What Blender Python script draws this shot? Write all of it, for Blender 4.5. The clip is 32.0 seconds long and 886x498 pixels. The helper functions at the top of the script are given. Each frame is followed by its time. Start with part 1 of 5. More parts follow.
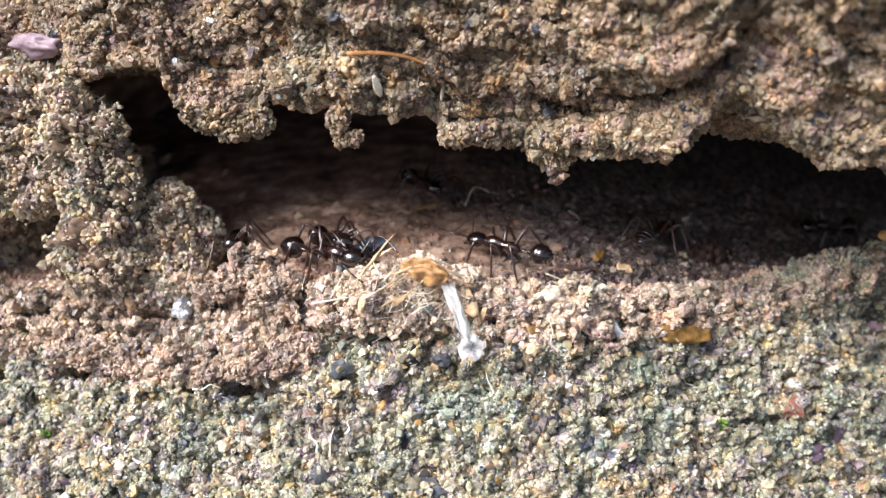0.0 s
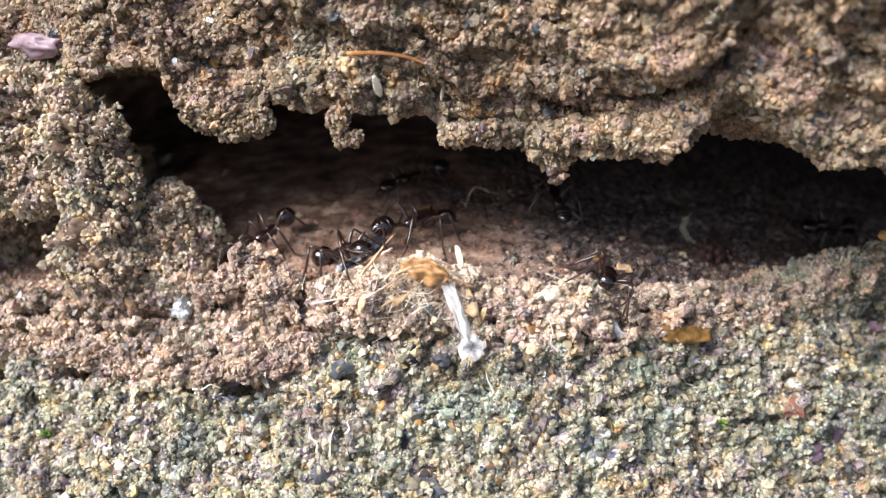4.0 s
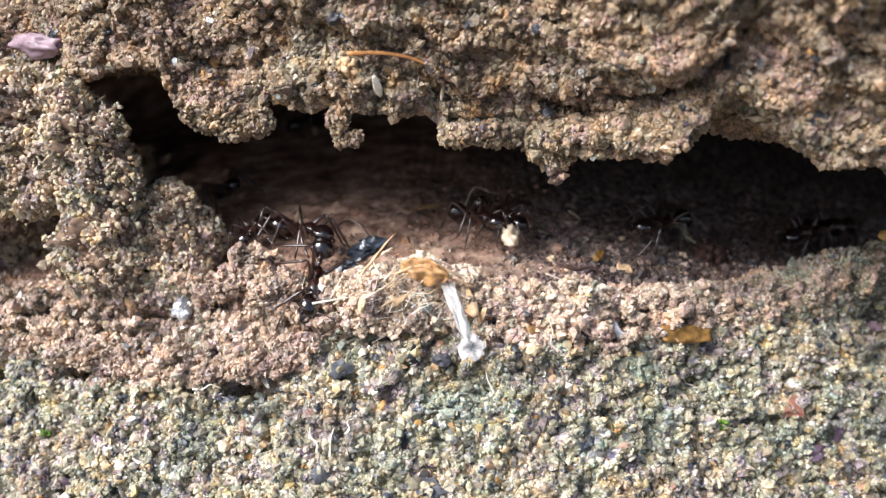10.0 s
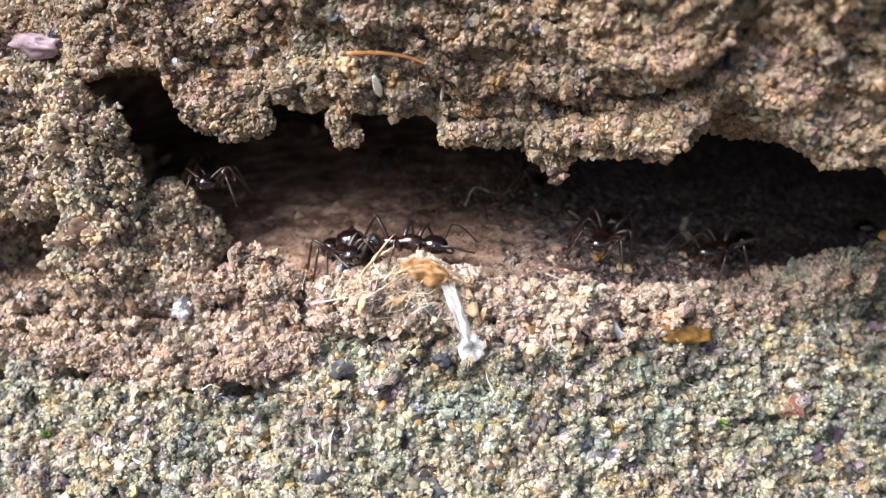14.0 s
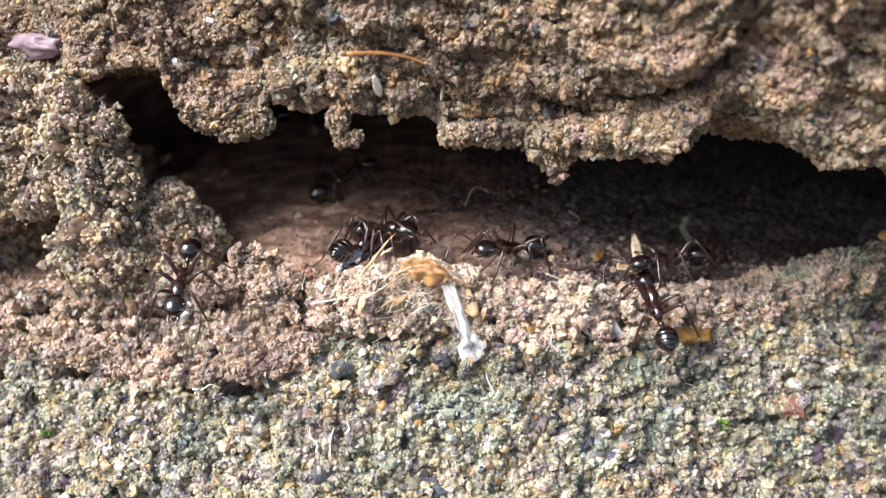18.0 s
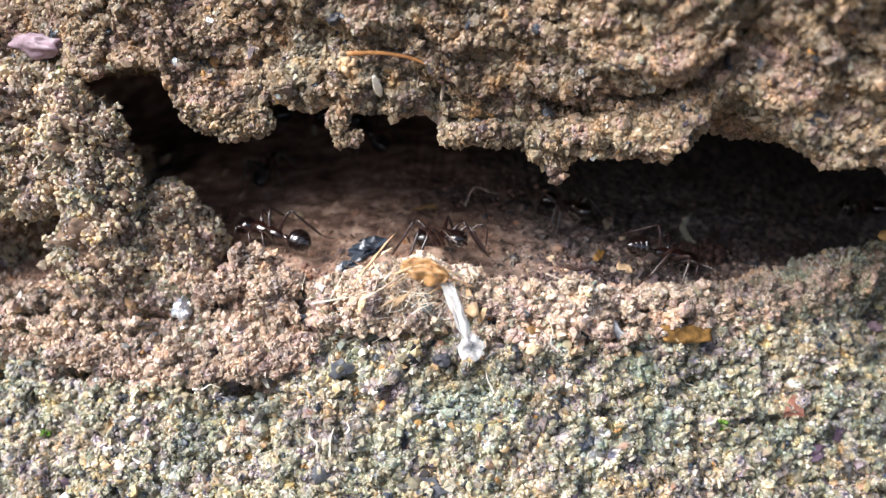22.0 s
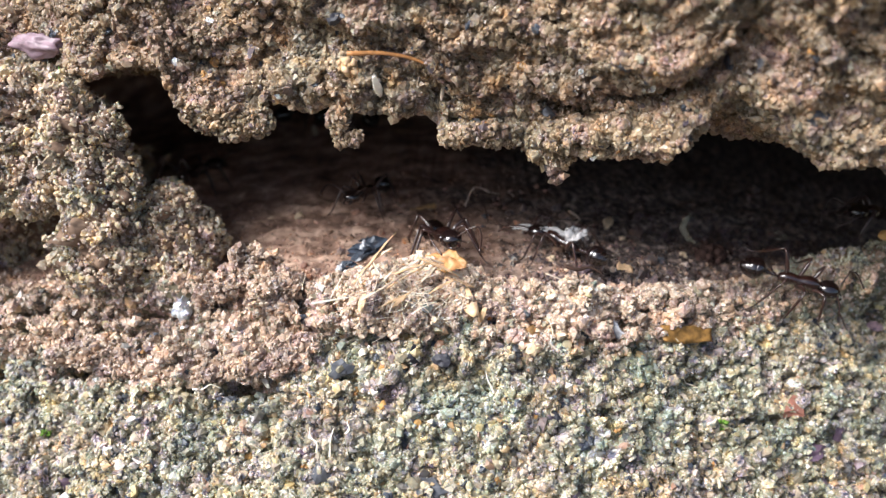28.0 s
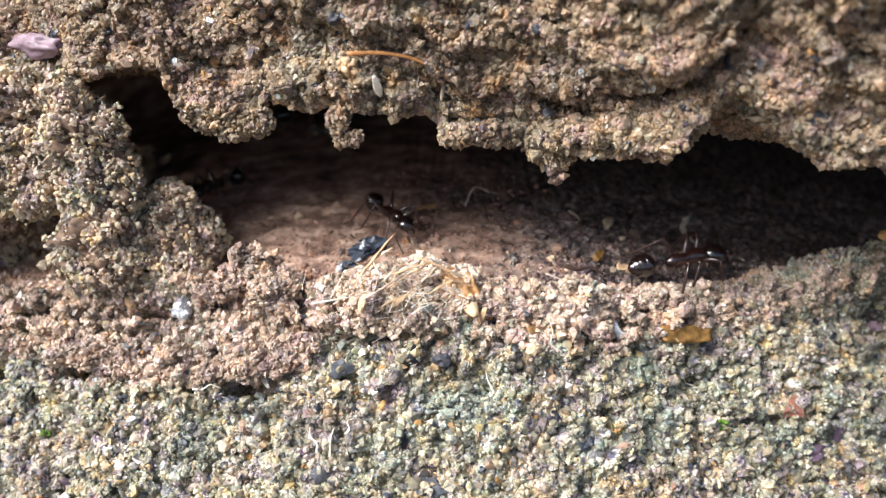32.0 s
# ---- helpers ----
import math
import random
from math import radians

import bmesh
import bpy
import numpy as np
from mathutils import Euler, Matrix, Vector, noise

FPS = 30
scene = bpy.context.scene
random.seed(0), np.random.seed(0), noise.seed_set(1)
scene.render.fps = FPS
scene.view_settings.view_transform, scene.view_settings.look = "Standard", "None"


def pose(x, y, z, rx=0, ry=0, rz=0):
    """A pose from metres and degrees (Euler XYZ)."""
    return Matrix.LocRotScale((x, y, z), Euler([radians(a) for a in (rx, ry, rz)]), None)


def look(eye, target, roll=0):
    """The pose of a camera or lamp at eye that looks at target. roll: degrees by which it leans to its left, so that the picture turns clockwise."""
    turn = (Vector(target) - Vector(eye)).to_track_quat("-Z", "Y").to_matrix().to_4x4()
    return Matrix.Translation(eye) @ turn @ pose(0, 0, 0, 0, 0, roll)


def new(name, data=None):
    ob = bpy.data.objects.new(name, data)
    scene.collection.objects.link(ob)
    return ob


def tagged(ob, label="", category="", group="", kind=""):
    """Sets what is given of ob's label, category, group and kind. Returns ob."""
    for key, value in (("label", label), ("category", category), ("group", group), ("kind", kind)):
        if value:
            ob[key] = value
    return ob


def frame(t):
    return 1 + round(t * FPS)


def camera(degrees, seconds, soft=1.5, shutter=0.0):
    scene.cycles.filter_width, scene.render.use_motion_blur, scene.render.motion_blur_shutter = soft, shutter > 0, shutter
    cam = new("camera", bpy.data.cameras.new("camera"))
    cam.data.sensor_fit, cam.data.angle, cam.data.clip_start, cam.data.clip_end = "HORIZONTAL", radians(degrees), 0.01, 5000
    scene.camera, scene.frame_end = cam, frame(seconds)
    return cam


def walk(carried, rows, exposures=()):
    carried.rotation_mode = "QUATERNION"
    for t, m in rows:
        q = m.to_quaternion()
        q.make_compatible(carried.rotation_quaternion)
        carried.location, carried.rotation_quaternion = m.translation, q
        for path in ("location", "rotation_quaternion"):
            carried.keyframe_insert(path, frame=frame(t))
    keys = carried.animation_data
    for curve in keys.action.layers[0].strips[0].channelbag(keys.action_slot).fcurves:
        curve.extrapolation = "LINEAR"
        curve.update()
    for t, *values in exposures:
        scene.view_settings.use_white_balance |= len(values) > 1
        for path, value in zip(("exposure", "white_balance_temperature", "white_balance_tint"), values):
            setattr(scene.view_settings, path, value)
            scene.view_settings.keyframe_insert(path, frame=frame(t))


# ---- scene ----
MM = 0.001
PITCH = radians(25)
DIST = 78.3  # mm from the lens to the crevice's mouth

cam = camera(50, 32.0, soft=1.4)
EYE = (0.0, -DIST * MM * math.cos(PITCH), DIST * MM * math.sin(PITCH))
HELD = look(EYE, (0, 0, 0))
# the close lens holds only a thin slice sharp: the crevice lip
cam.data.dof.use_dof, cam.data.dof.focus_distance, cam.data.dof.aperture_fstop = True, 0.0768, 30.0
walk(cam, [(0.0, HELD), (32.0, HELD)], [(0.0, 0.09), (32.0, 0.09)])

# daylight: bright haze, with a broad soft sun high in front of the rock
SUN_EL, SUN_AZ = radians(47.5), radians(243)
world = bpy.data.worlds.new("daylight")
scene.world = world
world.use_nodes = True
wn = world.node_tree.nodes
sky = wn.new("ShaderNodeTexSky")
sky.sky_type, sky.sun_disc = "NISHITA", False
sky.sun_elevation, sky.sun_rotation, sky.dust_density = SUN_EL, SUN_AZ, 3.0
wn["Background"].inputs["Strength"].default_value = 0.15
world.node_tree.links.new(sky.outputs[0], wn["Background"].inputs["Color"])
sun = new("sun", bpy.data.lights.new("sun", "SUN"))
sun.data.energy, sun.data.angle, sun.data.color = 6.0, radians(36), (0.975, 0.985, 1.0)
SUN_DIR = Vector((math.sin(SUN_AZ) * math.cos(SUN_EL), math.cos(SUN_AZ) * math.cos(SUN_EL), math.sin(SUN_EL)))
sun.matrix_world = look(SUN_DIR * 0.5, (0, 0, 0))
# ---- materials ----


def srgb(r, g, b):
    return tuple((c / 255 / 12.92 if c < 10 else ((c / 255 + 0.055) / 1.055) ** 2.4) for c in (r, g, b)) + (1.0,)


def material(name, rough=0.6, spec=0.5):
    m = bpy.data.materials.new(name)
    m.use_nodes = True
    b = m.node_tree.nodes["Principled BSDF"]
    b.inputs["Roughness"].default_value = rough
    b.inputs["Specular IOR Level"].default_value = spec
    return m, m.node_tree.nodes, m.node_tree.links, b


def noise_node(n, l, scale, detail=4.0, stretch=None):
    tc = n.new("ShaderNodeTexCoord")
    t = n.new("ShaderNodeTexNoise")
    t.inputs["Scale"].default_value, t.inputs["Detail"].default_value = scale, detail
    if stretch:
        mp = n.new("ShaderNodeMapping")
        mp.inputs["Scale"].default_value = stretch
        l.new(tc.outputs["Object"], mp.inputs[0])
        l.new(mp.outputs[0], t.inputs["Vector"])
    else:
        l.new(tc.outputs["Object"], t.inputs["Vector"])
    return t


def ramp(n, l, src, stops, constant=False):
    r = n.new("ShaderNodeValToRGB")
    r.color_ramp.interpolation = "CONSTANT" if constant else "LINEAR"
    e = r.color_ramp.elements
    while len(e) < len(stops):
        e.new(0.5)
    for el, (p, c) in zip(e, stops):
        el.position, el.color = p, c
    l.new(src, r.inputs[0])
    return r


def bump(n, l, b, src, strength, dist):
    k = n.new("ShaderNodeBump")
    k.inputs["Strength"].default_value, k.inputs["Distance"].default_value = strength, dist
    l.new(src, k.inputs["Height"])
    l.new(k.outputs[0], b.inputs["Normal"])


def mix(n, l, kind, fac, a, c):
    m = n.new("ShaderNodeMix")
    m.data_type, m.blend_type = "RGBA", kind
    for i, v in ((0, fac), (6, a), (7, c)):
        if isinstance(v, (int, float, tuple)):
            m.inputs[i].default_value = v
        else:
            l.new(v, m.inputs[i])
    return m.outputs[2]


def mineral(name, palette, rough=0.4, by_object=False, dust=None, dust_amount=0.5, stain=0.7, calm=0.2, tint=0.6, veined=True):
    """Sand grains: each takes one mineral of the palette [(share, colour)...]; dust clings to them in patches."""
    m, n, l, b = material(name, rough)
    if by_object:
        src = n.new("ShaderNodeObjectInfo").outputs["Random"]
    else:
        src = n.new("ShaderNodeNewGeometry").outputs["Random Per Island"]
    total, at, stops = sum(p[0] for p in palette), 0.0, []
    for share, colour in palette:
        stops.append((at, srgb(*colour)))
        at += share / total
    # neighbours are mostly of one mineral: the draw drifts from cluster to cluster, and strays a little from grain to grain
    vein = noise_node(n, l, 1150.0, 3.0)
    span = n.new("ShaderNodeMapRange")
    for slot, value in ((1, 0.29), (2, 0.71), (3, -0.25), (4, 0.75)):
        span.inputs[slot].default_value = value
    l.new(vein.outputs[0], span.inputs[0])
    drawn = n.new("ShaderNodeMath")
    drawn.operation, drawn.use_clamp, drawn.inputs[1].default_value = "MULTIPLY_ADD", True, 0.5
    l.new(src, drawn.inputs[0])
    l.new(span.outputs[0], drawn.inputs[2])
    col = ramp(n, l, drawn.outputs[0] if veined and not by_object else src, stops, True).outputs[0]
    # a second, finer draw of the same random value varies lightness from grain to grain
    k = n.new("ShaderNodeMath")
    k.operation = "MULTIPLY"
    k.inputs[1].default_value = 137.0
    l.new(src, k.inputs[0])
    f = n.new("ShaderNodeMath")
    f.operation = "FRACT"
    l.new(k.outputs[0], f.inputs[0])
    shade = ramp(n, l, f.outputs[0], [(0, (0.8, 0.8, 0.8, 1)), (1, (1.2, 1.18, 1.16, 1))]).outputs[0]
    col = mix(n, l, "MULTIPLY", 1.0, col, shade)
    fine = noise_node(n, l, 5200.0, 3.0)
    col = mix(n, l, "MULTIPLY", 0.6, col, ramp(n, l, fine.outputs[0], [(0.3, (0.55, 0.55, 0.55, 1)), (0.65, (1.15, 1.15, 1.15, 1))]).outputs[0])
    if dust:
        cloud = noise_node(n, l, 170.0, 4.0)
        fac = ramp(n, l, cloud.outputs[0], [(0.35, (0, 0, 0, 1)), (0.7, (dust_amount,) * 3 + (1,))]).outputs[0]
        col = mix(n, l, "MIX", fac, col, srgb(*dust))
        col = mix(n, l, "MIX", calm, col, srgb(*dust))
    # cemented patches: lilac, olive and ochre stone, with dark spots among them
    hue = noise_node(n, l, 620.0, 3.0)
    col = mix(n, l, "MULTIPLY", min(1.0, tint + 0.2), col, ramp(n, l, hue.outputs[0], [
        (0.30, (0.80, 0.75, 1.04, 1)), (0.41, (1.06, 1.0, 1.13, 1)), (0.48, (0.88, 0.97, 0.97, 1)), (0.54, (1.0, 0.99, 0.98, 1)), (0.60, (1.14, 1.09, 1.06, 1)), (0.70, (1.28, 1.06, 0.76, 1))]).outputs[0])
    drift = noise_node(n, l, 210.0, 3.0)
    col = mix(n, l, "MULTIPLY", tint, col, ramp(n, l, drift.outputs[0], [
        (0.32, (0.78, 0.94, 1.0, 1)), (0.43, (0.94, 0.98, 0.95, 1)), (0.52, (1.02, 0.98, 0.96, 1)), (0.60, (1.08, 0.99, 1.02, 1)), (0.70, (0.98, 0.88, 1.06, 1))]).outputs[0])
    spot = noise_node(n, l, 1050.0, 2.0)
    col = mix(n, l, "MULTIPLY", stain, col, ramp(n, l, spot.outputs[0], [(0.30, (0.4, 0.42, 0.5, 1)), (0.40, (1.05, 1.05, 1.05, 1))]).outputs[0])
    patch = noise_node(n, l, 330.0, 4.0)
    col = mix(n, l, "MULTIPLY", stain, col, ramp(n, l, patch.outputs[0], [(0.36, (0.42, 0.44, 0.48, 1)), (0.54, (1.08, 1.08, 1.08, 1))]).outputs[0])
    l.new(col, b.inputs["Base Color"])
    rr = ramp(n, l, f.outputs[0], [(0, (rough * 0.5,) * 3 + (1,)), (1, (min(1, rough * 1.7),) * 3 + (1,))])
    l.new(rr.outputs[0], b.inputs["Roughness"])
    bump(n, l, b, fine.outputs[0], 0.35, 0.00008)
    b.inputs["Subsurface Weight"].default_value = 0.55
    b.inputs["Subsurface Radius"].default_value = (0.0005, 0.0004, 0.0003)
    return m


def earth(name, dark, light, scale=900.0, rough=0.9, stretch=None, relief=0.0002):
    """Fine packed matrix between and behind the grains."""
    m, n, l, b = material(name, rough, 0.25)
    a = noise_node(n, l, scale, 6.0, stretch)
    c = noise_node(n, l, scale / 9, 4.0, stretch)
    col = ramp(n, l, a.outputs[0], [(0.3, srgb(*dark)), (0.7, srgb(*light))]).outputs[0]
    big = ramp(n, l, c.outputs[0], [(0.3, (0.6, 0.58, 0.55, 1)), (0.7, (1.15, 1.15, 1.15, 1))]).outputs[0]
    l.new(mix(n, l, "MULTIPLY", 0.8, col, big), b.inputs["Base Color"])
    bump(n, l, b, a.outputs[0], 0.6, relief)
    return m


def plain(name, colour, rough=0.5, spec=0.5, scale=1500.0, vary=0.35, alpha=1.0, glow=0.0):
    """A small thing's skin: one colour with grain and blotches."""
    m, n, l, b = material(name, rough, spec)
    a = noise_node(n, l, scale, 4.0)
    lo, hi = 1 - vary, 1 + vary
    v = ramp(n, l, a.outputs[0], [(0.3, (lo, lo, lo, 1)), (0.7, (hi, hi, hi, 1))]).outputs[0]
    l.new(mix(n, l, "MULTIPLY", 1.0, srgb(*colour), v), b.inputs["Base Color"])
    b.inputs["Alpha"].default_value = alpha
    b.inputs["Subsurface Weight"].default_value = glow
    b.inputs["Subsurface Radius"].default_value = (0.0006, 0.0004, 0.0002)
    bump(n, l, b, a.outputs[0], 0.25, 0.00005)
    return m


STONE_GRAINS = mineral("stone_grains", [
    (6, (62, 68, 84)), (7, (110, 118, 120)), (5, (128, 108, 126)), (12, (152, 146, 126)), (9, (210, 202, 184)), (14, (176, 164, 134)), (8, (242, 238, 228)),
    (14, (188, 176, 142)), (8, (138, 148, 134)), (14, (170, 158, 130)), (5, (206, 186, 130)), (9, (222, 214, 196)), (5, (120, 124, 122)), (4, (196, 152, 104)), (5, (250, 248, 244)), (4, (86, 84, 92))],
    0.34, dust=(148, 146, 132), dust_amount=0.4, stain=0.85, calm=0.08, tint=0.8)
SOIL_GRAINS = mineral("soil_grains", [
    (4, (84, 76, 82)), (6, (134, 116, 112)), (12, (166, 142, 124)), (8, (224, 210, 194)), (22, (182, 156, 136)), (20, (168, 144, 126)), (6, (248, 243, 236)),
    (16, (194, 172, 150)), (8, (150, 128, 116)), (6, (206, 170, 128)), (7, (228, 216, 202)), (4, (122, 108, 114))],
    0.4, dust=(192, 166, 146), dust_amount=0.6, stain=0.6, tint=0.35)
FLOOR_GRAINS = mineral("floor_grains", [
    (22, (168, 136, 116)), (20, (146, 116, 100)), (14, (184, 154, 134)), (8, (110, 90, 80)), (3, (200, 184, 166)), (2, (76, 68, 68)), (3, (180, 124, 84))],
    0.55, dust=(158, 126, 108), dust_amount=0.8, stain=0.3)
HUMUS_GRAINS = mineral("humus_grains", [
    (20, (118, 98, 90)), (18, (96, 84, 82)), (12, (146, 122, 110)), (10, (74, 70, 74)), (6, (108, 72, 60)), (6, (92, 98, 108)), (5, (164, 146, 130)), (3, (206, 194, 180)), (3, (166, 114, 76)), (6, (44, 42, 46))],
    0.5, dust=(84, 70, 66), dust_amount=0.5)
COLUMN_GRAINS = mineral("column_grains", [
    (4, (84, 78, 88)), (7, (128, 118, 130)), (10, (166, 148, 130)), (8, (226, 214, 198)), (18, (190, 170, 146)), (14, (174, 154, 134)), (8, (246, 242, 234)),
    (14, (208, 190, 162)), (10, (214, 194, 132)), (6, (206, 158, 104)), (8, (232, 222, 206)), (5, (130, 118, 116))],
    0.4, dust=(194, 176, 150), dust_amount=0.5, stain=0.6, tint=0.6)
CHAFF_GRAINS = mineral("chaff_grains", [
    (20, (224, 202, 180)), (18, (206, 180, 158)), (16, (236, 220, 200)), (6, (160, 136, 122)), (6, (224, 186, 136)), (14, (244, 234, 222)), (3, (116, 104, 108)), (8, (252, 249, 245))],
    0.45, dust=(226, 204, 182), dust_amount=0.5, stain=0.2, tint=0.15)
BROW_GRAINS = mineral("brow_grains", [
    (4, (72, 68, 74)), (6, (112, 100, 96)), (14, (146, 124, 102)), (6, (208, 192, 166)), (20, (168, 144, 114)), (16, (152, 130, 106)), (4, (236, 228, 214)),
    (16, (182, 160, 128)), (10, (132, 114, 96)), (5, (192, 148, 96)), (8, (206, 190, 160)), (3, (102, 94, 106))],
    0.5, dust=(140, 120, 102), dust_amount=0.65, stain=0.8)
COARSE = mineral("coarse_grains", [
    (5, (198, 162, 118)), (6, (206, 190, 144)), (10, (214, 204, 184)), (5, (240, 236, 228)), (7, (134, 136, 138)), (4, (134, 146, 138)), (3, (128, 112, 122)),
    (3, (172, 134, 114)), (3, (88, 90, 98)), (12, (178, 164, 136)), (10, (156, 148, 128)), (2, (66, 66, 72))],
    0.36, dust=(172, 160, 136), dust_amount=0.4, stain=0.4, calm=0.15, tint=0.4, veined=False)
PEBBLE = mineral("pebble", [(4, (66, 72, 84)), (3, (84, 88, 96)), (2, (200, 152, 96)), (3, (214, 204, 180)), (2, (118, 102, 112)), (4, (160, 152, 132)), (2, (240, 238, 232))],
                 0.45, by_object=True)
STONE = earth("stone_matrix", (92, 89, 76), (156, 147, 124))
SOIL = earth("soil_matrix", (96, 77, 66), (160, 134, 114))
BROW = earth("brow_matrix", (84, 72, 58), (138, 118, 94))


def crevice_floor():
    """Pinkish brown dust in drifts over dark, gritty humus; the dust thins out towards +x, which also paints in shade
    there.
    """
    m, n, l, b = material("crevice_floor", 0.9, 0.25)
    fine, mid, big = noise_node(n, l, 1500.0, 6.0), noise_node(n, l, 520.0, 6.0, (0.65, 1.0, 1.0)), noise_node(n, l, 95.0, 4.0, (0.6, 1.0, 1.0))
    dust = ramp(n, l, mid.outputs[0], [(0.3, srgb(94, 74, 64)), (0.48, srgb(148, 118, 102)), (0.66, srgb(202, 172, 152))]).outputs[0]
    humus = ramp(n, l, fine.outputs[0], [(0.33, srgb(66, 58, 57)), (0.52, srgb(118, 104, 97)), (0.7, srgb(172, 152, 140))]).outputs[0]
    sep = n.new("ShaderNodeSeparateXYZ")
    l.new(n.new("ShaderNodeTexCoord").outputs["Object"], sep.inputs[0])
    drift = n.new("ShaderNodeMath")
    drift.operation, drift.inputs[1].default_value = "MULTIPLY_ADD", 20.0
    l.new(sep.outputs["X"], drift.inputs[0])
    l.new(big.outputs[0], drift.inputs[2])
    # darker humus towards +x: real grit, and shade put into the colour
    humus_shade = ramp(n, l, drift.outputs[0], [(0.5, (0, 0, 0, 1)), (0.68, (1, 1, 1, 1))]).outputs[0]
    col = mix(n, l, "MIX", humus_shade, dust, humus)
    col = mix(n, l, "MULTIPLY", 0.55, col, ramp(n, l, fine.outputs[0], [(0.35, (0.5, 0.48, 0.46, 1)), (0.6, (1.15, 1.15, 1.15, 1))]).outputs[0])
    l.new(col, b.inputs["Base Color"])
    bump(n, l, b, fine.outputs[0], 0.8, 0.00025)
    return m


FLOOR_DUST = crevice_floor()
GROUND = earth("bare_earth", (44, 38, 30), (84, 74, 58), 60.0, relief=0.004)


def shell(name, colour, rough, coat=0.8):
    m, n, l, b = material(name, rough, 0.6)
    a = noise_node(n, l, 6000.0, 3.0)
    c = ramp(n, l, a.outputs[0], [(0.3, srgb(*[int(k * 0.6) for k in colour])), (0.7, srgb(*colour))]).outputs[0]
    l.new(c, b.inputs["Base Color"])
    bump(n, l, b, a.outputs[0], 0.2, 0.00003)
    b.inputs["Coat Weight"].default_value, b.inputs["Coat Roughness"].default_value, b.inputs["Coat IOR"].default_value = coat, rough * 0.7, 1.7
    return m


ANT_BLACK = shell("ant_black", (34, 22, 22), 0.16)
ANT_BROWN = shell("ant_brown", (50, 26, 22), 0.26)
ANT_LEG = shell("ant_leg", (66, 39, 32), 0.32, 0.5)
STRAW = plain("dry_straw", (228, 210, 188), 0.5, 0.4, 2500.0, 0.2, glow=0.2)
STRAW_PALE = plain("bleached_straw", (236, 226, 210), 0.45, 0.5, 2500.0, 0.15, glow=0.2)
HUSK = plain("ochre_husk", (190, 150, 102), 0.5, 0.4, 1400.0, 0.4, glow=0.2)
HUSK_AMBER = plain("amber_husk", (196, 150, 100), 0.4, 0.5, 1300.0, 0.4, alpha=0.75, glow=0.3)
HUSK_BROWN = plain("brown_husk", (138, 102, 54), 0.55, 0.4, 1800.0, 0.5, glow=0.1)
TWIG_ORANGE = plain("orange_rootlet", (176, 122, 74), 0.5, 0.4, 1600.0, 0.35)
TWIG_DARK = plain("dark_twig", (70, 52, 44), 0.7, 0.3, 1800.0, 0.4)
HUSK_TAN = plain("tan_husk", (218, 184, 146), 0.65, 0.3, 1800.0, 0.3, glow=0.2)
MEMBRANE = plain("white_membrane", (240, 238, 238), 0.25, 0.6, 1500.0, 0.12, alpha=0.32)
SKIN = plain("shed_skin", (196, 190, 168), 0.25, 0.6, 1500.0, 0.3, alpha=0.36)
SILVER = plain("silvery_flake", (206, 208, 214), 0.2, 0.8, 900.0, 0.2)
PALE = plain("pale_crumb", (222, 198, 164), 0.6, 0.4, 2200.0, 0.25)
CREAM = plain("cream_food", (240, 220, 192), 0.6, 0.4, 1500.0, 0.15, glow=0.3)
QUARTZ = plain("milky_quartz", (200, 204, 210), 0.12, 0.8, 1500.0, 0.2, glow=0.3)
LILAC = plain("lilac_pebble", (144, 120, 130), 0.5, 0.6, 1200.0, 0.35)
SLATE = plain("slate_pebble", (86, 88, 94), 0.55, 0.4, 1600.0, 0.35)
COAL = plain("black_pebble", (48, 48, 56), 0.55, 0.4, 1800.0, 0.4)
BRICK_RED = plain("red_chip", (156, 106, 90), 0.65, 0.4, 1800.0, 0.25)
PURPLE = plain("purple_chip", (98, 78, 94), 0.5, 0.6, 1600.0, 0.35)
MOSS = plain("green_moss", (112, 152, 62), 0.7, 0.3, 3000.0, 0.4)
AMBER = plain("amber_grain", (200, 154, 92), 0.4, 0.5, 1800.0, 0.3)
TERRACOTTA = plain("terracotta_crumb", (74, 54, 48), 0.85, 0.3, 2200.0, 0.35)
BEETLE = plain("blue_black_shell", (66, 74, 86), 0.35, 0.6, 1800.0, 0.5)
# ---- shapes ----


def mesh_np(name, v, f, mat, smooth=True):
    """A mesh from arrays in millimetres; f has one row a face, all of one length."""
    v, f = np.asarray(v, float), np.asarray(f, int)
    me = bpy.data.meshes.new(name)
    k = f.shape[1]
    me.vertices.add(len(v))
    me.vertices.foreach_set("co", (v * MM).ravel())
    me.loops.add(f.size)
    me.loops.foreach_set("vertex_index", f.ravel())
    me.polygons.add(len(f))
    me.polygons.foreach_set("loop_start", np.arange(0, f.size, k))
    me.polygons.foreach_set("use_smooth", np.full(len(f), smooth) if isinstance(smooth, bool) else smooth)
    me.update(calc_edges=True)
    me.validate()
    me.materials.append(mat)
    return me


def join(*pieces):
    """Several (vertices, faces) pairs as one; triangles are kept as they are."""
    vs, fs, at = [], [], 0
    for v, f in pieces:
        vs.append(np.asarray(v, float))
        fs.append(np.asarray(f, int) + at)
        at += len(v)
    return np.vstack(vs), np.vstack(fs)


def part(name, data, material_, parent, label="", smooth=True, at=None):
    """One mesh object under a thing or a part; data is a mesh, or (vertices, faces) in millimetres."""
    me = data if isinstance(data, bpy.types.Mesh) else mesh_np(name, data[0], data[1], material_, smooth)
    ob = new(name, me)
    ob.parent = parent
    if at is not None:
        ob.matrix_basis = at
    return tagged(ob, label)


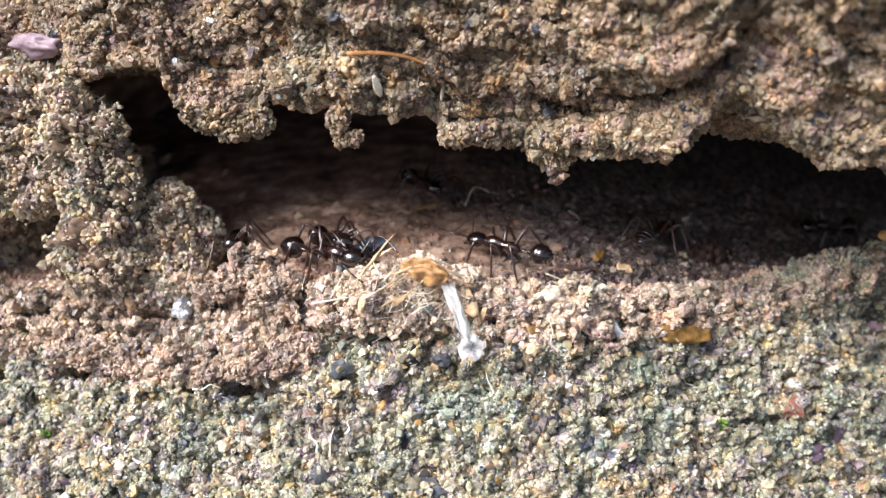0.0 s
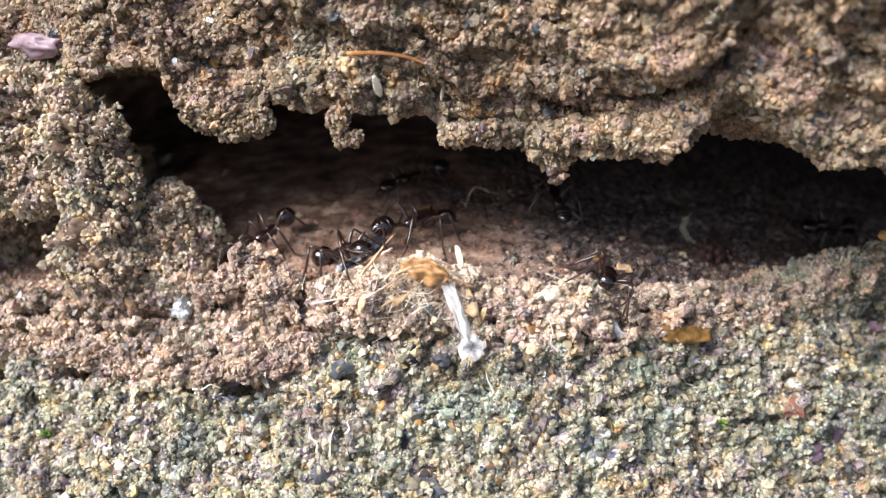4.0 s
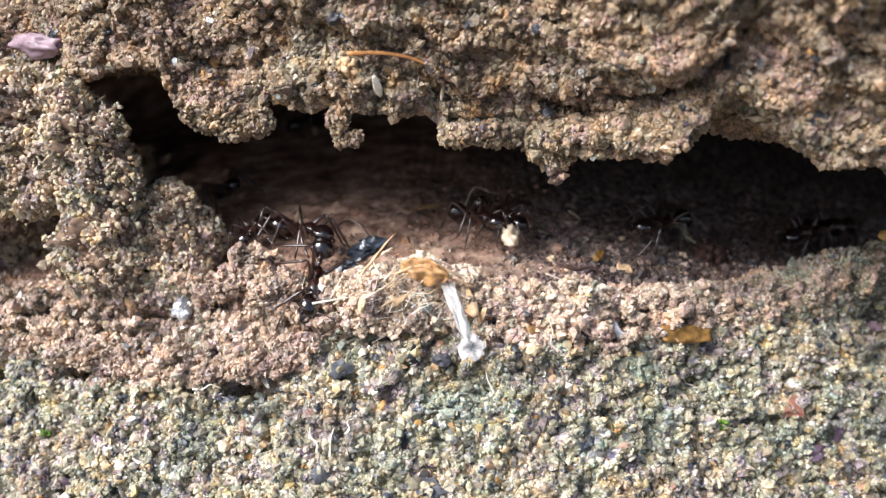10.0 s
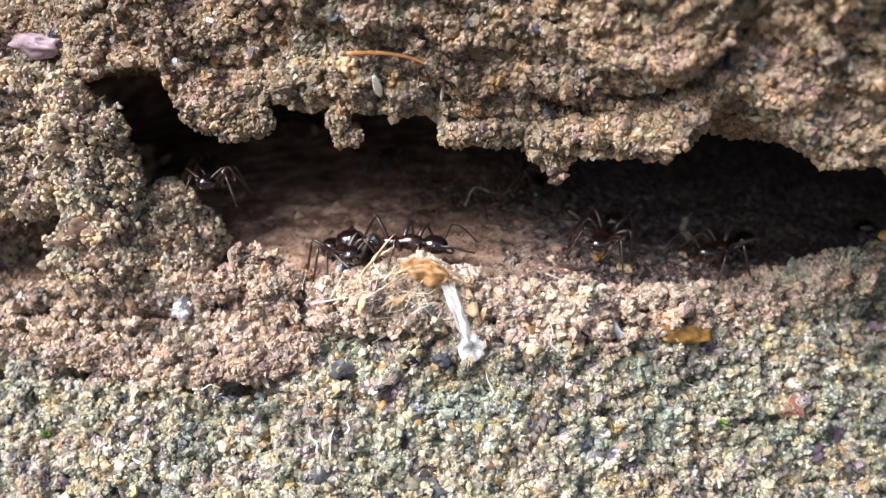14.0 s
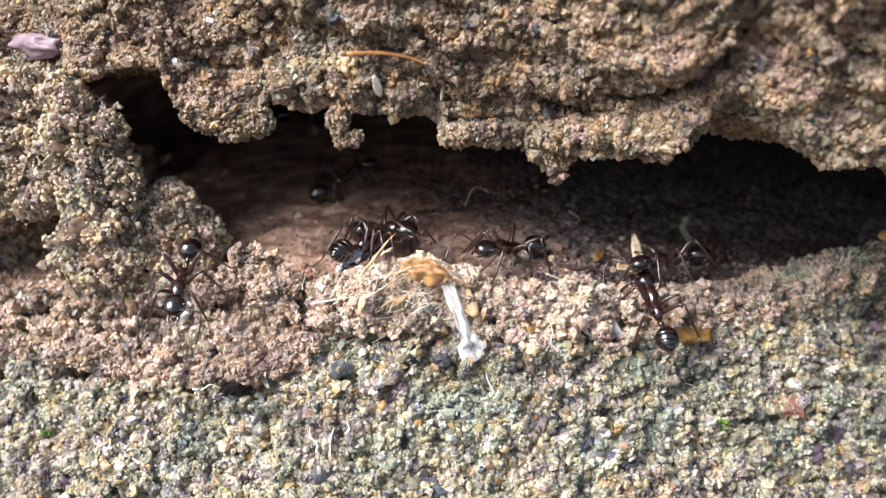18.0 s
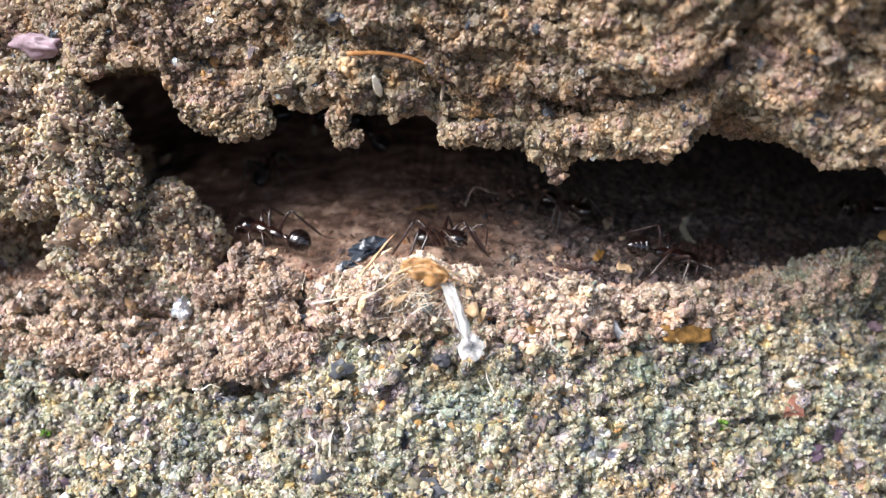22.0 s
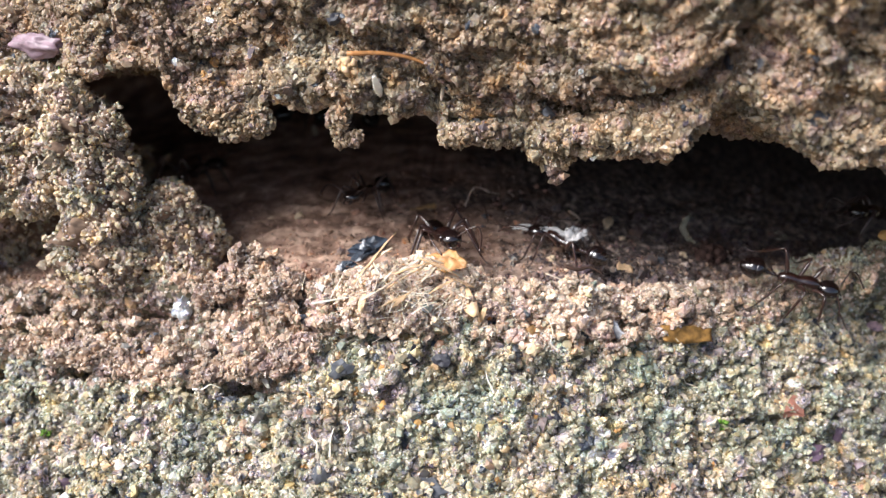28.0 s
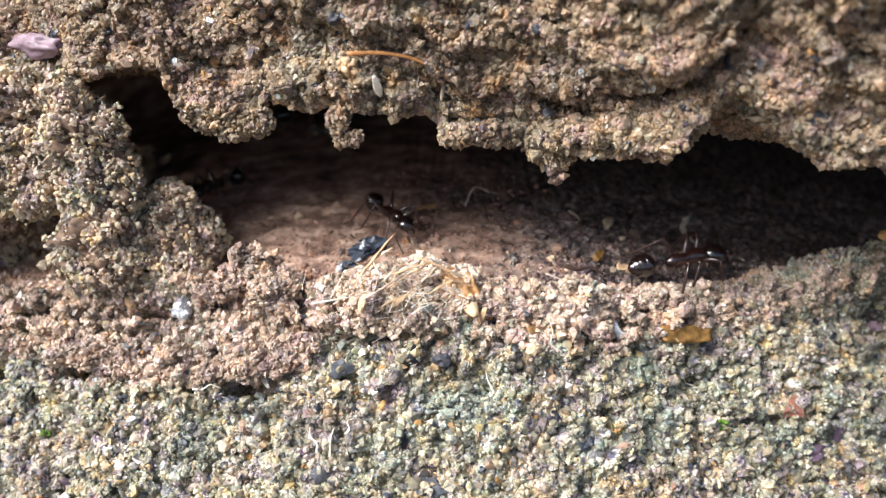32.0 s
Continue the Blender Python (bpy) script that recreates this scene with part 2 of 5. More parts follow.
def empty(name, m=None):
    ob = new(name)
    ob.empty_display_size = 0.002
    if m is not None:
        ob.matrix_basis = m
    return ob


# shapes-begin
RND = np.random.default_rng(11)


def hashed(i, j, k, seed):
    h = (i * 374761393 + j * 668265263 + k * 2147483647 + seed * 974634777) & 0xFFFFFFFF
    h = ((h ^ (h >> 13)) * 1274126177) & 0xFFFFFFFF
    return ((h ^ (h >> 16)) & 0xFFFF) / 65535.0


def value_noise(x, y, z, seed):
    i, j, k = np.floor(x).astype(np.int64), np.floor(y).astype(np.int64), np.floor(z).astype(np.int64)
    u, v, w = x - i, y - j, z - k
    u, v, w = u * u * (3 - 2 * u), v * v * (3 - 2 * v), w * w * (3 - 2 * w)
    out = 0
    for a in (0, 1):
        for b in (0, 1):
            for c in (0, 1):
                out = out + hashed(i + a, j + b, k + c, seed) * (u if a else 1 - u) * (v if b else 1 - v) * (w if c else 1 - w)
    return out * 2 - 1


def fbm(x, y, z, octaves=4, seed=0, gain=0.5):
    x, y, z = np.broadcast_arrays(np.asarray(x, float), np.asarray(y, float), np.asarray(z, float))
    out, amp = np.zeros(x.shape), 1.0
    for o in range(octaves):
        out += amp * value_noise(x * 2 ** o + 17 * o, y * 2 ** o - 9 * o, z * 2 ** o + 5 * o, seed + o)
        amp *= gain
    return out


def ease(a, b, x):
    t = np.clip((np.asarray(x, float) - a) / (b - a), 0, 1)
    return t * t * (3 - 2 * t)


def hill(x, v, cx, cv, rx, rv, h):
    return h * np.exp(-((x - cx) / rx) ** 2 - ((v - cv) / rv) ** 2)


# the lower block's section: v runs up the outer face (v < 0), over the lip and back along the crevice's floor
V = np.arange(-140, 100, 0.05)
LEAN = np.radians(48) * ease(1.0, -3.0, V) + np.radians(2) + np.radians(75) * ease(44, 50, V)
Y0, Z0 = np.cumsum(np.cos(LEAN)) * 0.05, np.cumsum(np.sin(LEAN)) * 0.05
MID = int(np.argmin(abs(V)))
Y0, Z0 = Y0 - Y0[MID], Z0 - Z0[MID] - 3.3

# how far down the face the brown soil spreads over the stone
SOIL_X = [-60, -36, -31, -25, -15, -11, -9.5, -4, 3, 8, 14, 20, 28, 36, 60]
SOIL_V = [-6.0, -6.4, -7.6, -8.6, -8.6, -7.0, -4.3, -4.0, -4.4, -6.2, -6.0, -4.6, -2.6, -1.4, -1.2]


def soil_edge(x, v):
    edge = np.interp(x, SOIL_X, SOIL_V) + 1.3 * fbm(x / 2.3, v / 2.0, 0.5, 4, 40)
    return ease(-0.8, 0.8, v - edge)


MOUTH = np.array((0.0, -70.96, 33.09))
BOW = 9.5e-5


def bowed(p):
    """Both blocks curve away to the two sides."""
    return MOUTH + (p - MOUTH) * (1 + (BOW + 3e-5 * ease(0, 20, p[..., :1])) * p[..., :1] ** 2 * np.exp(-(p[..., :1] / 90) ** 2))


def pocket(x, v, cx, cv, rx, rv, h):
    """A steep-walled hollow."""
    return h * np.exp(-(((x - cx) / rx) ** 2 + ((v - cv) / rv) ** 2) ** 2)


def low_relief(x, v):
    """Relief of the lower block along its normal, in millimetres."""
    out = ease(0.5, -1.2, v)
    soil = soil_edge(x, v)
    h = 0.55 * fbm(x / 5.0, v / 4.0, 0.3, 3, 3) * out + 0.12 * fbm(x / 2.5, v / 2.0, 1.3, 3, 4)
    h = h + (0.26 * fbm(x / 5.0, v / 2.2, 2.0, 3, 8) + 0.28 * fbm(x / 1.3, v / 1.2, 2.0, 3, 9)) * ease(2, 6, v)
    h = h + (0.45 + 1.5 * abs(fbm(x / 1.9, v / 1.3, 6.0, 3, 12)) + 0.4 * fbm(x / 0.8, v / 0.7, 6.0, 2, 13)) * soil * out
    h = h + (1.0 * abs(fbm(x / 2.1, v / 1.5, 9.0, 3, 16)) + 0.35 * fbm(x / 0.9, v / 0.7, 7.0, 2, 19)) * (1 - soil) * out
    h = h + ((0.55 + 0.5 * ease(2, 8, x)) * fbm(x / 2.2, 0.3, 1.0, 3, 18) - 0.7 * np.exp(-((x - 14) / 10) ** 2)) * np.exp(-((v - 0.4) / 1.5) ** 2)
    h = h - (0.65 + 0.6 * soil) * ease(0.15, 0.65, fbm(x / 1.4, v / 0.9, 3.0, 2, 14)) * out
    h = h + hill(x, v, -1.8, -1.0, 6.0, 2.0, 1.5) + hill(x, v, -8.0, -2.2, 2.2, 1.6, 0.9)
    h = h + hill(x, v, -15.8, -0.2, 2.6, 1.5, 1.9) + hill(x, v, -21, -1.0, 2.4, 1.6, 0.5)
    h = h + hill(x, v, 34.5, -0.4, 6.0, 2.2, 2.6)
    h = h - pocket(x, v, -29.0, -7.7, 1.5, 0.6, 3.2) - pocket(x, v, -15.6, -9.0, 1.9, 0.95, 3.4) - pocket(x, v, -36, -7.8, .9, 0.8, 2.6)
    h = h - hill(x, v, -4.0, -4.7, 4.0, 0.55, 1.8) - pocket(x, v, 25.3, -11.6, 1.8, 0.5, 2.4) - hill(x, v, -25, -2.4, 4.8, 0.5, 2.2)
    h = h - pocket(x, v, 35.6, -2.9, 1.5, 0.8, 3.0) - hill(x, v, 28.8, -3.6, 1.6, 0.5, 0.7)
    h = h - pocket(x, v, -11.7, -1.6, .8, .9, 2.4) - pocket(x, v, -23.5, -2.9, 3.2, .6, 3.0) - pocket(x, v, -20.2, -9.2, .6, .4, 2.0) - pocket(x, v, 13.5, -11.0, 1.2, .5, 1.6) - pocket(x, v, 20.0, -8.4, .9, .5, 1.8)
    return h


def low(x, v, relief=True, lift=0.0):
    """A place on the lower block."""
    x, v = np.broadcast_arrays(np.asarray(x, float), np.asarray(v, float))
    y, z, a = np.interp(v, V, Y0), np.interp(v, V, Z0), np.interp(v, V, LEAN)
    h = (low_relief(x, v) if relief else 0.0) + lift
    return bowed(np.stack([x, y - np.sin(a) * h, z + np.cos(a) * h], -1))


# the upper block: w runs up its face (w > 0) and back along the crevice's roof (w < 0)
LIP_X = [-70, -36.5, -30, -27.2, -24.6, -21.1, -20.4, -18.8, -17, -14.5, -13.5, -11, -6, -1.6, 1, 5.5, 8, 11, 15, 19, 21.5, 26.5, 29, 33, 36.5, 70]
ARCH_X = [16.5, 18.8, 20.6, 21.6, 23.4, 25.8, 28.2, 30.5]
ARCH_Z = [0.0, 0.8, 2.6, 5.4, 5.7, 4.3, 1.6, 0.0]
LIP_Z = [16.5, 16.0, 14.2, 14.4, 15.3, 15.2, 12.4, 11.6, 11.0, 11.3, 13.0, 11.7, 11.5, 11.0, 9.3, 9.4, 8.3, 7.6, 7.5, 7.3, 7.0, 7.0, 7.2, 6.7, 7.6, 7.5]


def brow(x, w, relief=True):
    """A place on the upper block."""
    x, w = np.broadcast_arrays(np.asarray(x, float), np.asarray(w, float))
    lip = np.interp(x, LIP_X, LIP_Z) + 0.35 * fbm(x / 1.5, 0.2, 0.7, 3, 21)
    lip_back = np.interp(x, [-60, 0, 25, 60], [12.5, 10.5, 6.0, 5.0])
    t = ease(0.0, -10.0, w)
    rise = np.where(w > 0, np.minimum(w, 150) - 1.2 * (1 - np.exp(-np.maximum(w, 0) / 1.2)), 0.10 * np.minimum(-w, 6) - 0.35 * np.maximum(-w - 22, 0))
    back = np.where(w > 0, (-0.02 + 0.42 * ease(2, -26, x) - 0.13 * ease(2, 18, x)) * np.minimum(w, 150) + np.maximum(w - 150, 0) - 1.0 * (1 - np.exp(-np.maximum(w, 0) / 1.0)), -w)
    # an arched notch in the lip, with its shaded underside sloping back and down
    y, z = 1.6 + back, (lip * (1 - t) + lip_back * t) + rise + np.interp(x, ARCH_X, ARCH_Z) * (1 - np.clip(-w / 8.5, 0, 1))
    if relief:
        on = ease(-1.0, 1.5, w)
        h = 1.7 * fbm(x / 11.0, w / 3.2, 4.4, 3, 31) * on + 0.5 * fbm(x / 3.0, w / 2.2, 8.0, 3, 33)
        h = h + 0.9 * abs(fbm(x / 2.0, w / 1.4, 5.0, 3, 35)) + 0.2 * fbm(x / .8, w / .7, 6.0, 2, 38) - 0.6 * ease(0.2, 0.65, fbm(x / 1.5, w / 0.9, 3.0, 2, 37))
        h = h - 1.8 * np.exp(-(w / 4) ** 2) * ease(-4, 4, x) * ease(20, 15, x) - hill(x, w, 17.0, 6.4, 4.6, 0.6, 2.4) - hill(x, w, 33.0, 10.2, 6.5, 0.7, 2.6)
        h = h - hill(x, w, 10.0, 4.7, 2.6, 0.7, 2.0) - hill(x, w, -16.5, 4.6, 3.0, 0.6, 1.4) + hill(x, w, 33.0, 3.0, 6.0, 2.6, 1.5)
        h = h + hill(x, w, -18.0, 1.2, 3.0, 1.6, 1.0) + hill(x, w, 12.0, 1.5, 4.5, 2.0, 0.9) + hill(x, w, -28, 4, 6, 1.5, 0.9)
        y, z = y - h * on, z - 0.4 * h * (1 - on)
    p = np.stack([x, y, z], -1)
    # to the right the brow bulges forward over the crevice
    return MOUTH + (p - MOUTH) * (1 + np.where(x < 0, 0.012 + BOW * x ** 2 * np.exp(-(x / 90) ** 2), 0.012 * ease(12, 2, x) - 0.078 * ease(4, 30, x)))[..., None]


def grid_faces(nu, nv):
    a = np.arange(nu * nv).reshape(nu, nv)
    return np.stack([a[:-1, :-1], a[1:, :-1], a[1:, 1:], a[:-1, 1:]], -1).reshape(-1, 4)


def spread(fine_lo, fine_hi, step, lo, hi):
    """Steps that are even between fine_lo and fine_hi and widen outside."""
    out = list(np.arange(fine_lo, fine_hi + step / 2, step))
    d = step
    while out[-1] < hi:
        d *= 1.25
        out.append(out[-1] + d)
    d = step
    while out[0] > lo:
        d *= 1.25
        out.insert(0, out[0] - d)
    return np.array(out)


def normals(fn, a, b, e=0.12):
    du, dv = fn(a + e, b) - fn(a - e, b), fn(a, b + e) - fn(a, b - e)
    n = np.cross(du, dv)
    return n / np.linalg.norm(n, axis=-1, keepdims=True)
# shapes-end


# the corners and faces of a rough crystal: an icosahedron
PHI = (1 + 5 ** 0.5) / 2
ICO_V = np.array([(-1, PHI, 0), (1, PHI, 0), (-1, -PHI, 0), (1, -PHI, 0), (0, -1, PHI), (0, 1, PHI),
                  (0, -1, -PHI), (0, 1, -PHI), (PHI, 0, -1), (PHI, 0, 1), (-PHI, 0, -1), (-PHI, 0, 1)]) / (1 + PHI ** 2) ** 0.5
ICO_F = np.array([(i, j, k) for i in range(12) for j in range(i + 1, 12) for k in range(j + 1, 12)
                  if max(np.linalg.norm(ICO_V[i] - ICO_V[j]), np.linalg.norm(ICO_V[j] - ICO_V[k]), np.linalg.norm(ICO_V[i] - ICO_V[k])) < 1.1])
for q in range(len(ICO_F)):
    i, j, k = ICO_F[q]
    if np.dot(np.cross(ICO_V[j] - ICO_V[i], ICO_V[k] - ICO_V[i]), ICO_V[i]) < 0:
        ICO_F[q] = (i, k, j)
KINDS = np.stack([ICO_V * (1 + 0.4 * RND.uniform(-1, 1, (12, 1))) * RND.uniform(0.7, 1.25, (1, 3)) for q in range(24)])
OCT_V = np.array([(1, 0, 0), (-1, 0, 0), (0, 1, 0), (0, -1, 0), (0, 0, 1), (0, 0, -1)], float)
OCT_F = np.array([(0, 2, 4), (2, 1, 4), (1, 3, 4), (3, 0, 4), (2, 0, 5), (1, 2, 5), (3, 1, 5), (0, 3, 5)])
SPLINTERS = np.stack([(OCT_V * (1 + 0.4 * RND.uniform(-1, 1, (6, 1))) + 0.25 * RND.uniform(-1, 1, (6, 3))) * RND.uniform(0.7, 1.35, (1, 3)) for q in range(24)])


def turns(n):
    q = RND.normal(size=(n, 4))
    q /= np.linalg.norm(q, axis=1, keepdims=True)
    w, x, y, z = q.T
    return np.stack([1 - 2 * (y * y + z * z), 2 * (x * y - w * z), 2 * (x * z + w * y),
                     2 * (x * y + w * z), 1 - 2 * (x * x + z * z), 2 * (y * z - w * x),
                     2 * (x * z - w * y), 2 * (y * z + w * x), 1 - 2 * (x * x + y * y)], -1).reshape(n, 3, 3)


def strew(kinds, faces, places, radii):
    n, k = len(places), kinds.shape[1]
    v = kinds[RND.integers(0, len(kinds), n)] * (radii[:, None, None] * RND.uniform(0.75, 1.25, (n, 1, 3)))
    v = np.einsum("nij,nkj->nki", turns(n), v) + np.asarray(places)[:, None, :]
    return v.reshape(-1, 3), (faces[None] + k * np.arange(n)[:, None, None]).reshape(-1, 3)


def grains(places, radii, coarse=0.14):
    """Rough little crystals at those places; the small ones are mere splinters."""
    big = radii > coarse
    return join(strew(KINDS, ICO_F, places[big], radii[big]), strew(SPLINTERS, OCT_F, places[~big], radii[~big] * 1.15))


def grain_mesh(name, places, radii, mat, coarse=0.14):
    """The grains as one faceted mesh."""
    v, f = grains(places, radii, coarse)
    return mesh_np(name, v, f, mat, False)


def sizes(n, mid=0.16, sigma=0.42, lo=0.07, hi=0.5):
    return np.clip(mid * np.exp(sigma * RND.normal(size=n)), lo, hi)


def ball(c, r, seed=0, rough=0.15, level=2, freq=1.7):
    """A lumpy ellipsoid."""
    bm = bmesh.new()
    bmesh.ops.create_icosphere(bm, subdivisions=level, radius=1)
    v = np.array([q.co[:] for q in bm.verts])
    f = np.array([[q.index for q in p.verts] for p in bm.faces])
    bm.free()
    k = 1 + rough * fbm(v[:, 0] * freq + seed, v[:, 1] * freq, v[:, 2] * freq, 3, seed)
    return v * k[:, None] * np.array(r) + np.array(c), f


def tube(points, radii, seg=7, flat=1.0, up=(0, 0, 1)):
    """A tapered tube along points, closed at both ends, in triangles."""
    p, r = np.asarray(points, float), np.asarray(radii, float)
    d = np.gradient(p, axis=0)
    d /= np.linalg.norm(d, axis=1, keepdims=True)
    u = np.cross(d, np.array(up, float) + 1e-4)
    u /= np.linalg.norm(u, axis=1, keepdims=True)
    w = np.cross(u, d)
    a = np.linspace(0, 2 * np.pi, seg, endpoint=False)
    v = (p[:, None] + r[:, None, None] * (np.cos(a)[None, :, None] * u[:, None] + flat * np.sin(a)[None, :, None] * w[:, None])).reshape(-1, 3)
    n, f = len(p), []
    for i in range(n - 1):
        for k in range(seg):
            q = (k + 1) % seg
            f += [(i * seg + k, i * seg + q, (i + 1) * seg + q), (i * seg + k, (i + 1) * seg + q, (i + 1) * seg + k)]
    v = np.vstack([v, p[0], p[-1]])
    for k in range(seg):
        q = (k + 1) % seg
        f += [(len(v) - 2, q, k), (len(v) - 1, (n - 1) * seg + k, (n - 1) * seg + q)]
    return v, np.array(f)


def arc(points, n=8):
    """A smooth line through a few points (Catmull-Rom)."""
    p = [np.asarray(q, float) for q in points]
    p = [2 * p[0] - p[1]] + p + [2 * p[-1] - p[-2]]
    out = []
    for i in range(1, len(p) - 2):
        for t in np.linspace(0, 1, n, endpoint=(i == len(p) - 3)):
            out.append(0.5 * (2 * p[i] + (p[i + 1] - p[i - 1]) * t + (2 * p[i - 1] - 5 * p[i] + 4 * p[i + 1] - p[i + 2]) * t ** 2
                              + (3 * p[i] - p[i - 1] - 3 * p[i + 1] + p[i + 2]) * t ** 3))
    return np.array(out)
# ---- the ground and the two blocks of rock ----
gx = np.linspace(-1, 1, 61)
gx = np.sign(gx) * abs(gx) ** 3 * 60000
GX, GY = np.meshgrid(gx, gx, indexing="ij")
GZ = -82 + 6 * fbm(GX / 300, GY / 300, 0.4, 3, 60) * np.clip((abs(GX) + abs(GY)) / 400, 0, 1)
tagged(new("ground", mesh_np("ground", np.stack([GX, GY, GZ], -1).reshape(-1, 3), grid_faces(61, 61), GROUND)),
       "bare brown earth below the rock", "ground", kind="structure")

# an added bank behind the lens, never in view, that blocks low sky light
bx, bt = np.linspace(-1500, 1500, 61), np.linspace(0, 1, 16)
BX, BT = np.meshgrid(bx, bt, indexing="ij")
BY = -420 - 260 * BT - 0.00006 * BX ** 2 + 30 * fbm(BX / 160, BT * 3, 0.2, 3, 71)
BZ = -90 + 190 * BT ** 0.8 + 26 * fbm(BX / 120, BT * 4, 4.2, 3, 73)
tagged(new("sky_block_bank", mesh_np("sky_block_bank", np.stack([BX, BY, BZ], -1).reshape(-1, 3), grid_faces(61, 16), GROUND)),
       "added unseen bank that blocks low sky light", "bank", kind="structure")

xs = spread(-39, 39, 0.2, -700, 700)
vs = spread(-20, 16, 0.2, -118, 88)
A, B = np.meshgrid(xs, vs, indexing="ij")
lower = tagged(empty("rock_lower"), "grey-green sandstone block with a brown soil-covered edge", "rock", kind="structure")
face_v, floor_v = vs[vs <= 1.3], vs[vs >= 1.05]
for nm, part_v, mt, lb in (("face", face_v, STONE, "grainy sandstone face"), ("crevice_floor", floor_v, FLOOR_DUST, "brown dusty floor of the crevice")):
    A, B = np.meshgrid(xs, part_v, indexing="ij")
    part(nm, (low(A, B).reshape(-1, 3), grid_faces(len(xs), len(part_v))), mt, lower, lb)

ws = spread(-3, 17, 0.2, -80, 420)
A, B = np.meshgrid(xs, ws, indexing="ij")
upper = tagged(empty("rock_upper"), "overhanging brown sandstone block with crumbling lower edge", "rock", kind="structure")
part("face", (brow(A, B).reshape(-1, 3), grid_faces(len(xs), len(ws))), BROW, upper, "grainy brown sandstone face")


def scatter(fn, n, alo, ahi, blo, bhi, mid=0.16, sink=0.5, keep=None, **kw):
    """Grains strewn over a surface fn(a, b)."""
    a, b = RND.uniform(alo, ahi, n), RND.uniform(blo, bhi, n)
    if keep is not None:
        k = keep(a, b) > RND.uniform(0, 1, n)
        a, b = a[k], b[k]
    r = sizes(len(a), mid, **kw)
    nn = normals(fn, a, b)
    return fn(a, b) + nn * (r * RND.uniform(-sink, 0.5, len(a)))[:, None], r


p, r = scatter(low, 50000, -39, 39, -20, 1, 0.178, keep=lambda a, b: 1 - soil_edge(a, b))
tagged(part("sand_grain", grain_mesh("sand_grain", p, r, STONE_GRAINS), None, lower, "packed pale, olive and dark sand grains"), kind="stuff")
p, r = scatter(low, 4200, -39, 39, -20, -1, 0.27, sink=0.3, keep=lambda a, b: 1 - 0.72 * soil_edge(a, b), sigma=0.26, hi=0.5)
tagged(part("coarse_grain", grain_mesh("coarse_grain", p, r, COARSE), None, lower, "coarse amber, cream, slate and white grains"), kind="stuff")
p, r = scatter(brow, 2600, -39, 39, -1, 17, 0.25, sink=0.4, sigma=0.26, hi=0.45)
tagged(part("coarse_grain", grain_mesh("coarse_grain", p, r, BROW_GRAINS), None, upper, "coarse ochre, cream and grey grains"), kind="stuff")
p, r = scatter(low, 54000, -39, 39, -11, 1.0, 0.155, keep=soil_edge)
tagged(part("soil_crumb", grain_mesh("soil_crumb", p, r, SOIL_GRAINS), None, lower, "loose brown soil crumbs"), kind="stuff")
p, r = scatter(low, 16000, -39, 39, 0.6, 26, 0.1, keep=lambda a, b: np.exp(-b / 10) * (1 - ease(2, 14, a)), sigma=0.55, lo=0.04)
tagged(part("dust_crumb", grain_mesh("dust_crumb", p, r, FLOOR_GRAINS), None, lower, "small crumbs on the crevice floor"), kind="stuff")
p, r = scatter(brow, 68000, -39, 39, -8, 17, 0.17, keep=lambda a, b: np.where(b < -0.5, np.where(abs(a - 23.5) < 6, 0.9, 0.4), 1.0))
tagged(part("sand_grain", grain_mesh("sand_grain", p, r, BROW_GRAINS), None, upper, "packed brown and ochre sand grains"), kind="stuff")
p, r = scatter(low, 6500, -9.5, 4.5, -3.6, 0.6, 0.13, keep=lambda a, b: hill(a, b, -2.2, -1.3, 5.0, 1.7, 1.2))
tagged(part("chaff_crumb", grain_mesh("chaff_crumb", p + (0, -.05, .08), r, CHAFF_GRAINS), None, lower, "pale chaff crumbs"), kind="stuff")
p, r = scatter(low, 9000, 2, 19, -6.5, 0.2, 0.14, keep=lambda a, b: np.clip(1.3 * hill(a, b, 10.5, -3.0, 7.0, 2.2, 1.0) * (0.6 + fbm(a / 1.8, b / 1.4, 2.0, 2, 95)), 0, 1))
tagged(part("chaff_crumb", grain_mesh("chaff_crumb", p + (0, -.05, .08), r, CHAFF_GRAINS), None, lower, "pale chaff crumbs beside the mound"), kind="stuff")
p, r = scatter(low, 16000, -39, 39, 0.2, 7, 0.13, keep=lambda a, b: np.exp(-b / (1.3 + 1.2 * ease(2, 14, a))) * (0.5 + 0.5 * ease(-.3, .3, fbm(a / 2.5, b / 1.5, 1.0, 2, 91))) * (1 - .6 * ease(2, 14, a)))
tagged(part("lip_crumb", grain_mesh("lip_crumb", p, r, SOIL_GRAINS), None, lower, "crumbs strewn over the crevice lip"), kind="stuff")
p, r = scatter(low, 12000, 2, 39, 0.5, 20, 0.19, keep=lambda a, b: np.exp(-b / 6) * ease(2, 12, a) * (0.35 + 0.65 * ease(-.3, .3, fbm(a / 2.0, b / 1.5, 4.0, 2, 93))), sigma=0.5, hi=0.7)
tagged(part("humus_crumb", grain_mesh("humus_crumb", p, r, HUMUS_GRAINS), None, lower, "dark humus grit on the crevice floor"), kind="stuff")
# ---- ants ----


def longer(x):
    """Draws the waist out: these ants are slender."""
    return float(np.interp(x, [-5.5, -1.9, -1.0, 1.5, 3.2, 6.5], [-6.15, -2.55, -1.35, 1.95, 3.7, 7.0]))


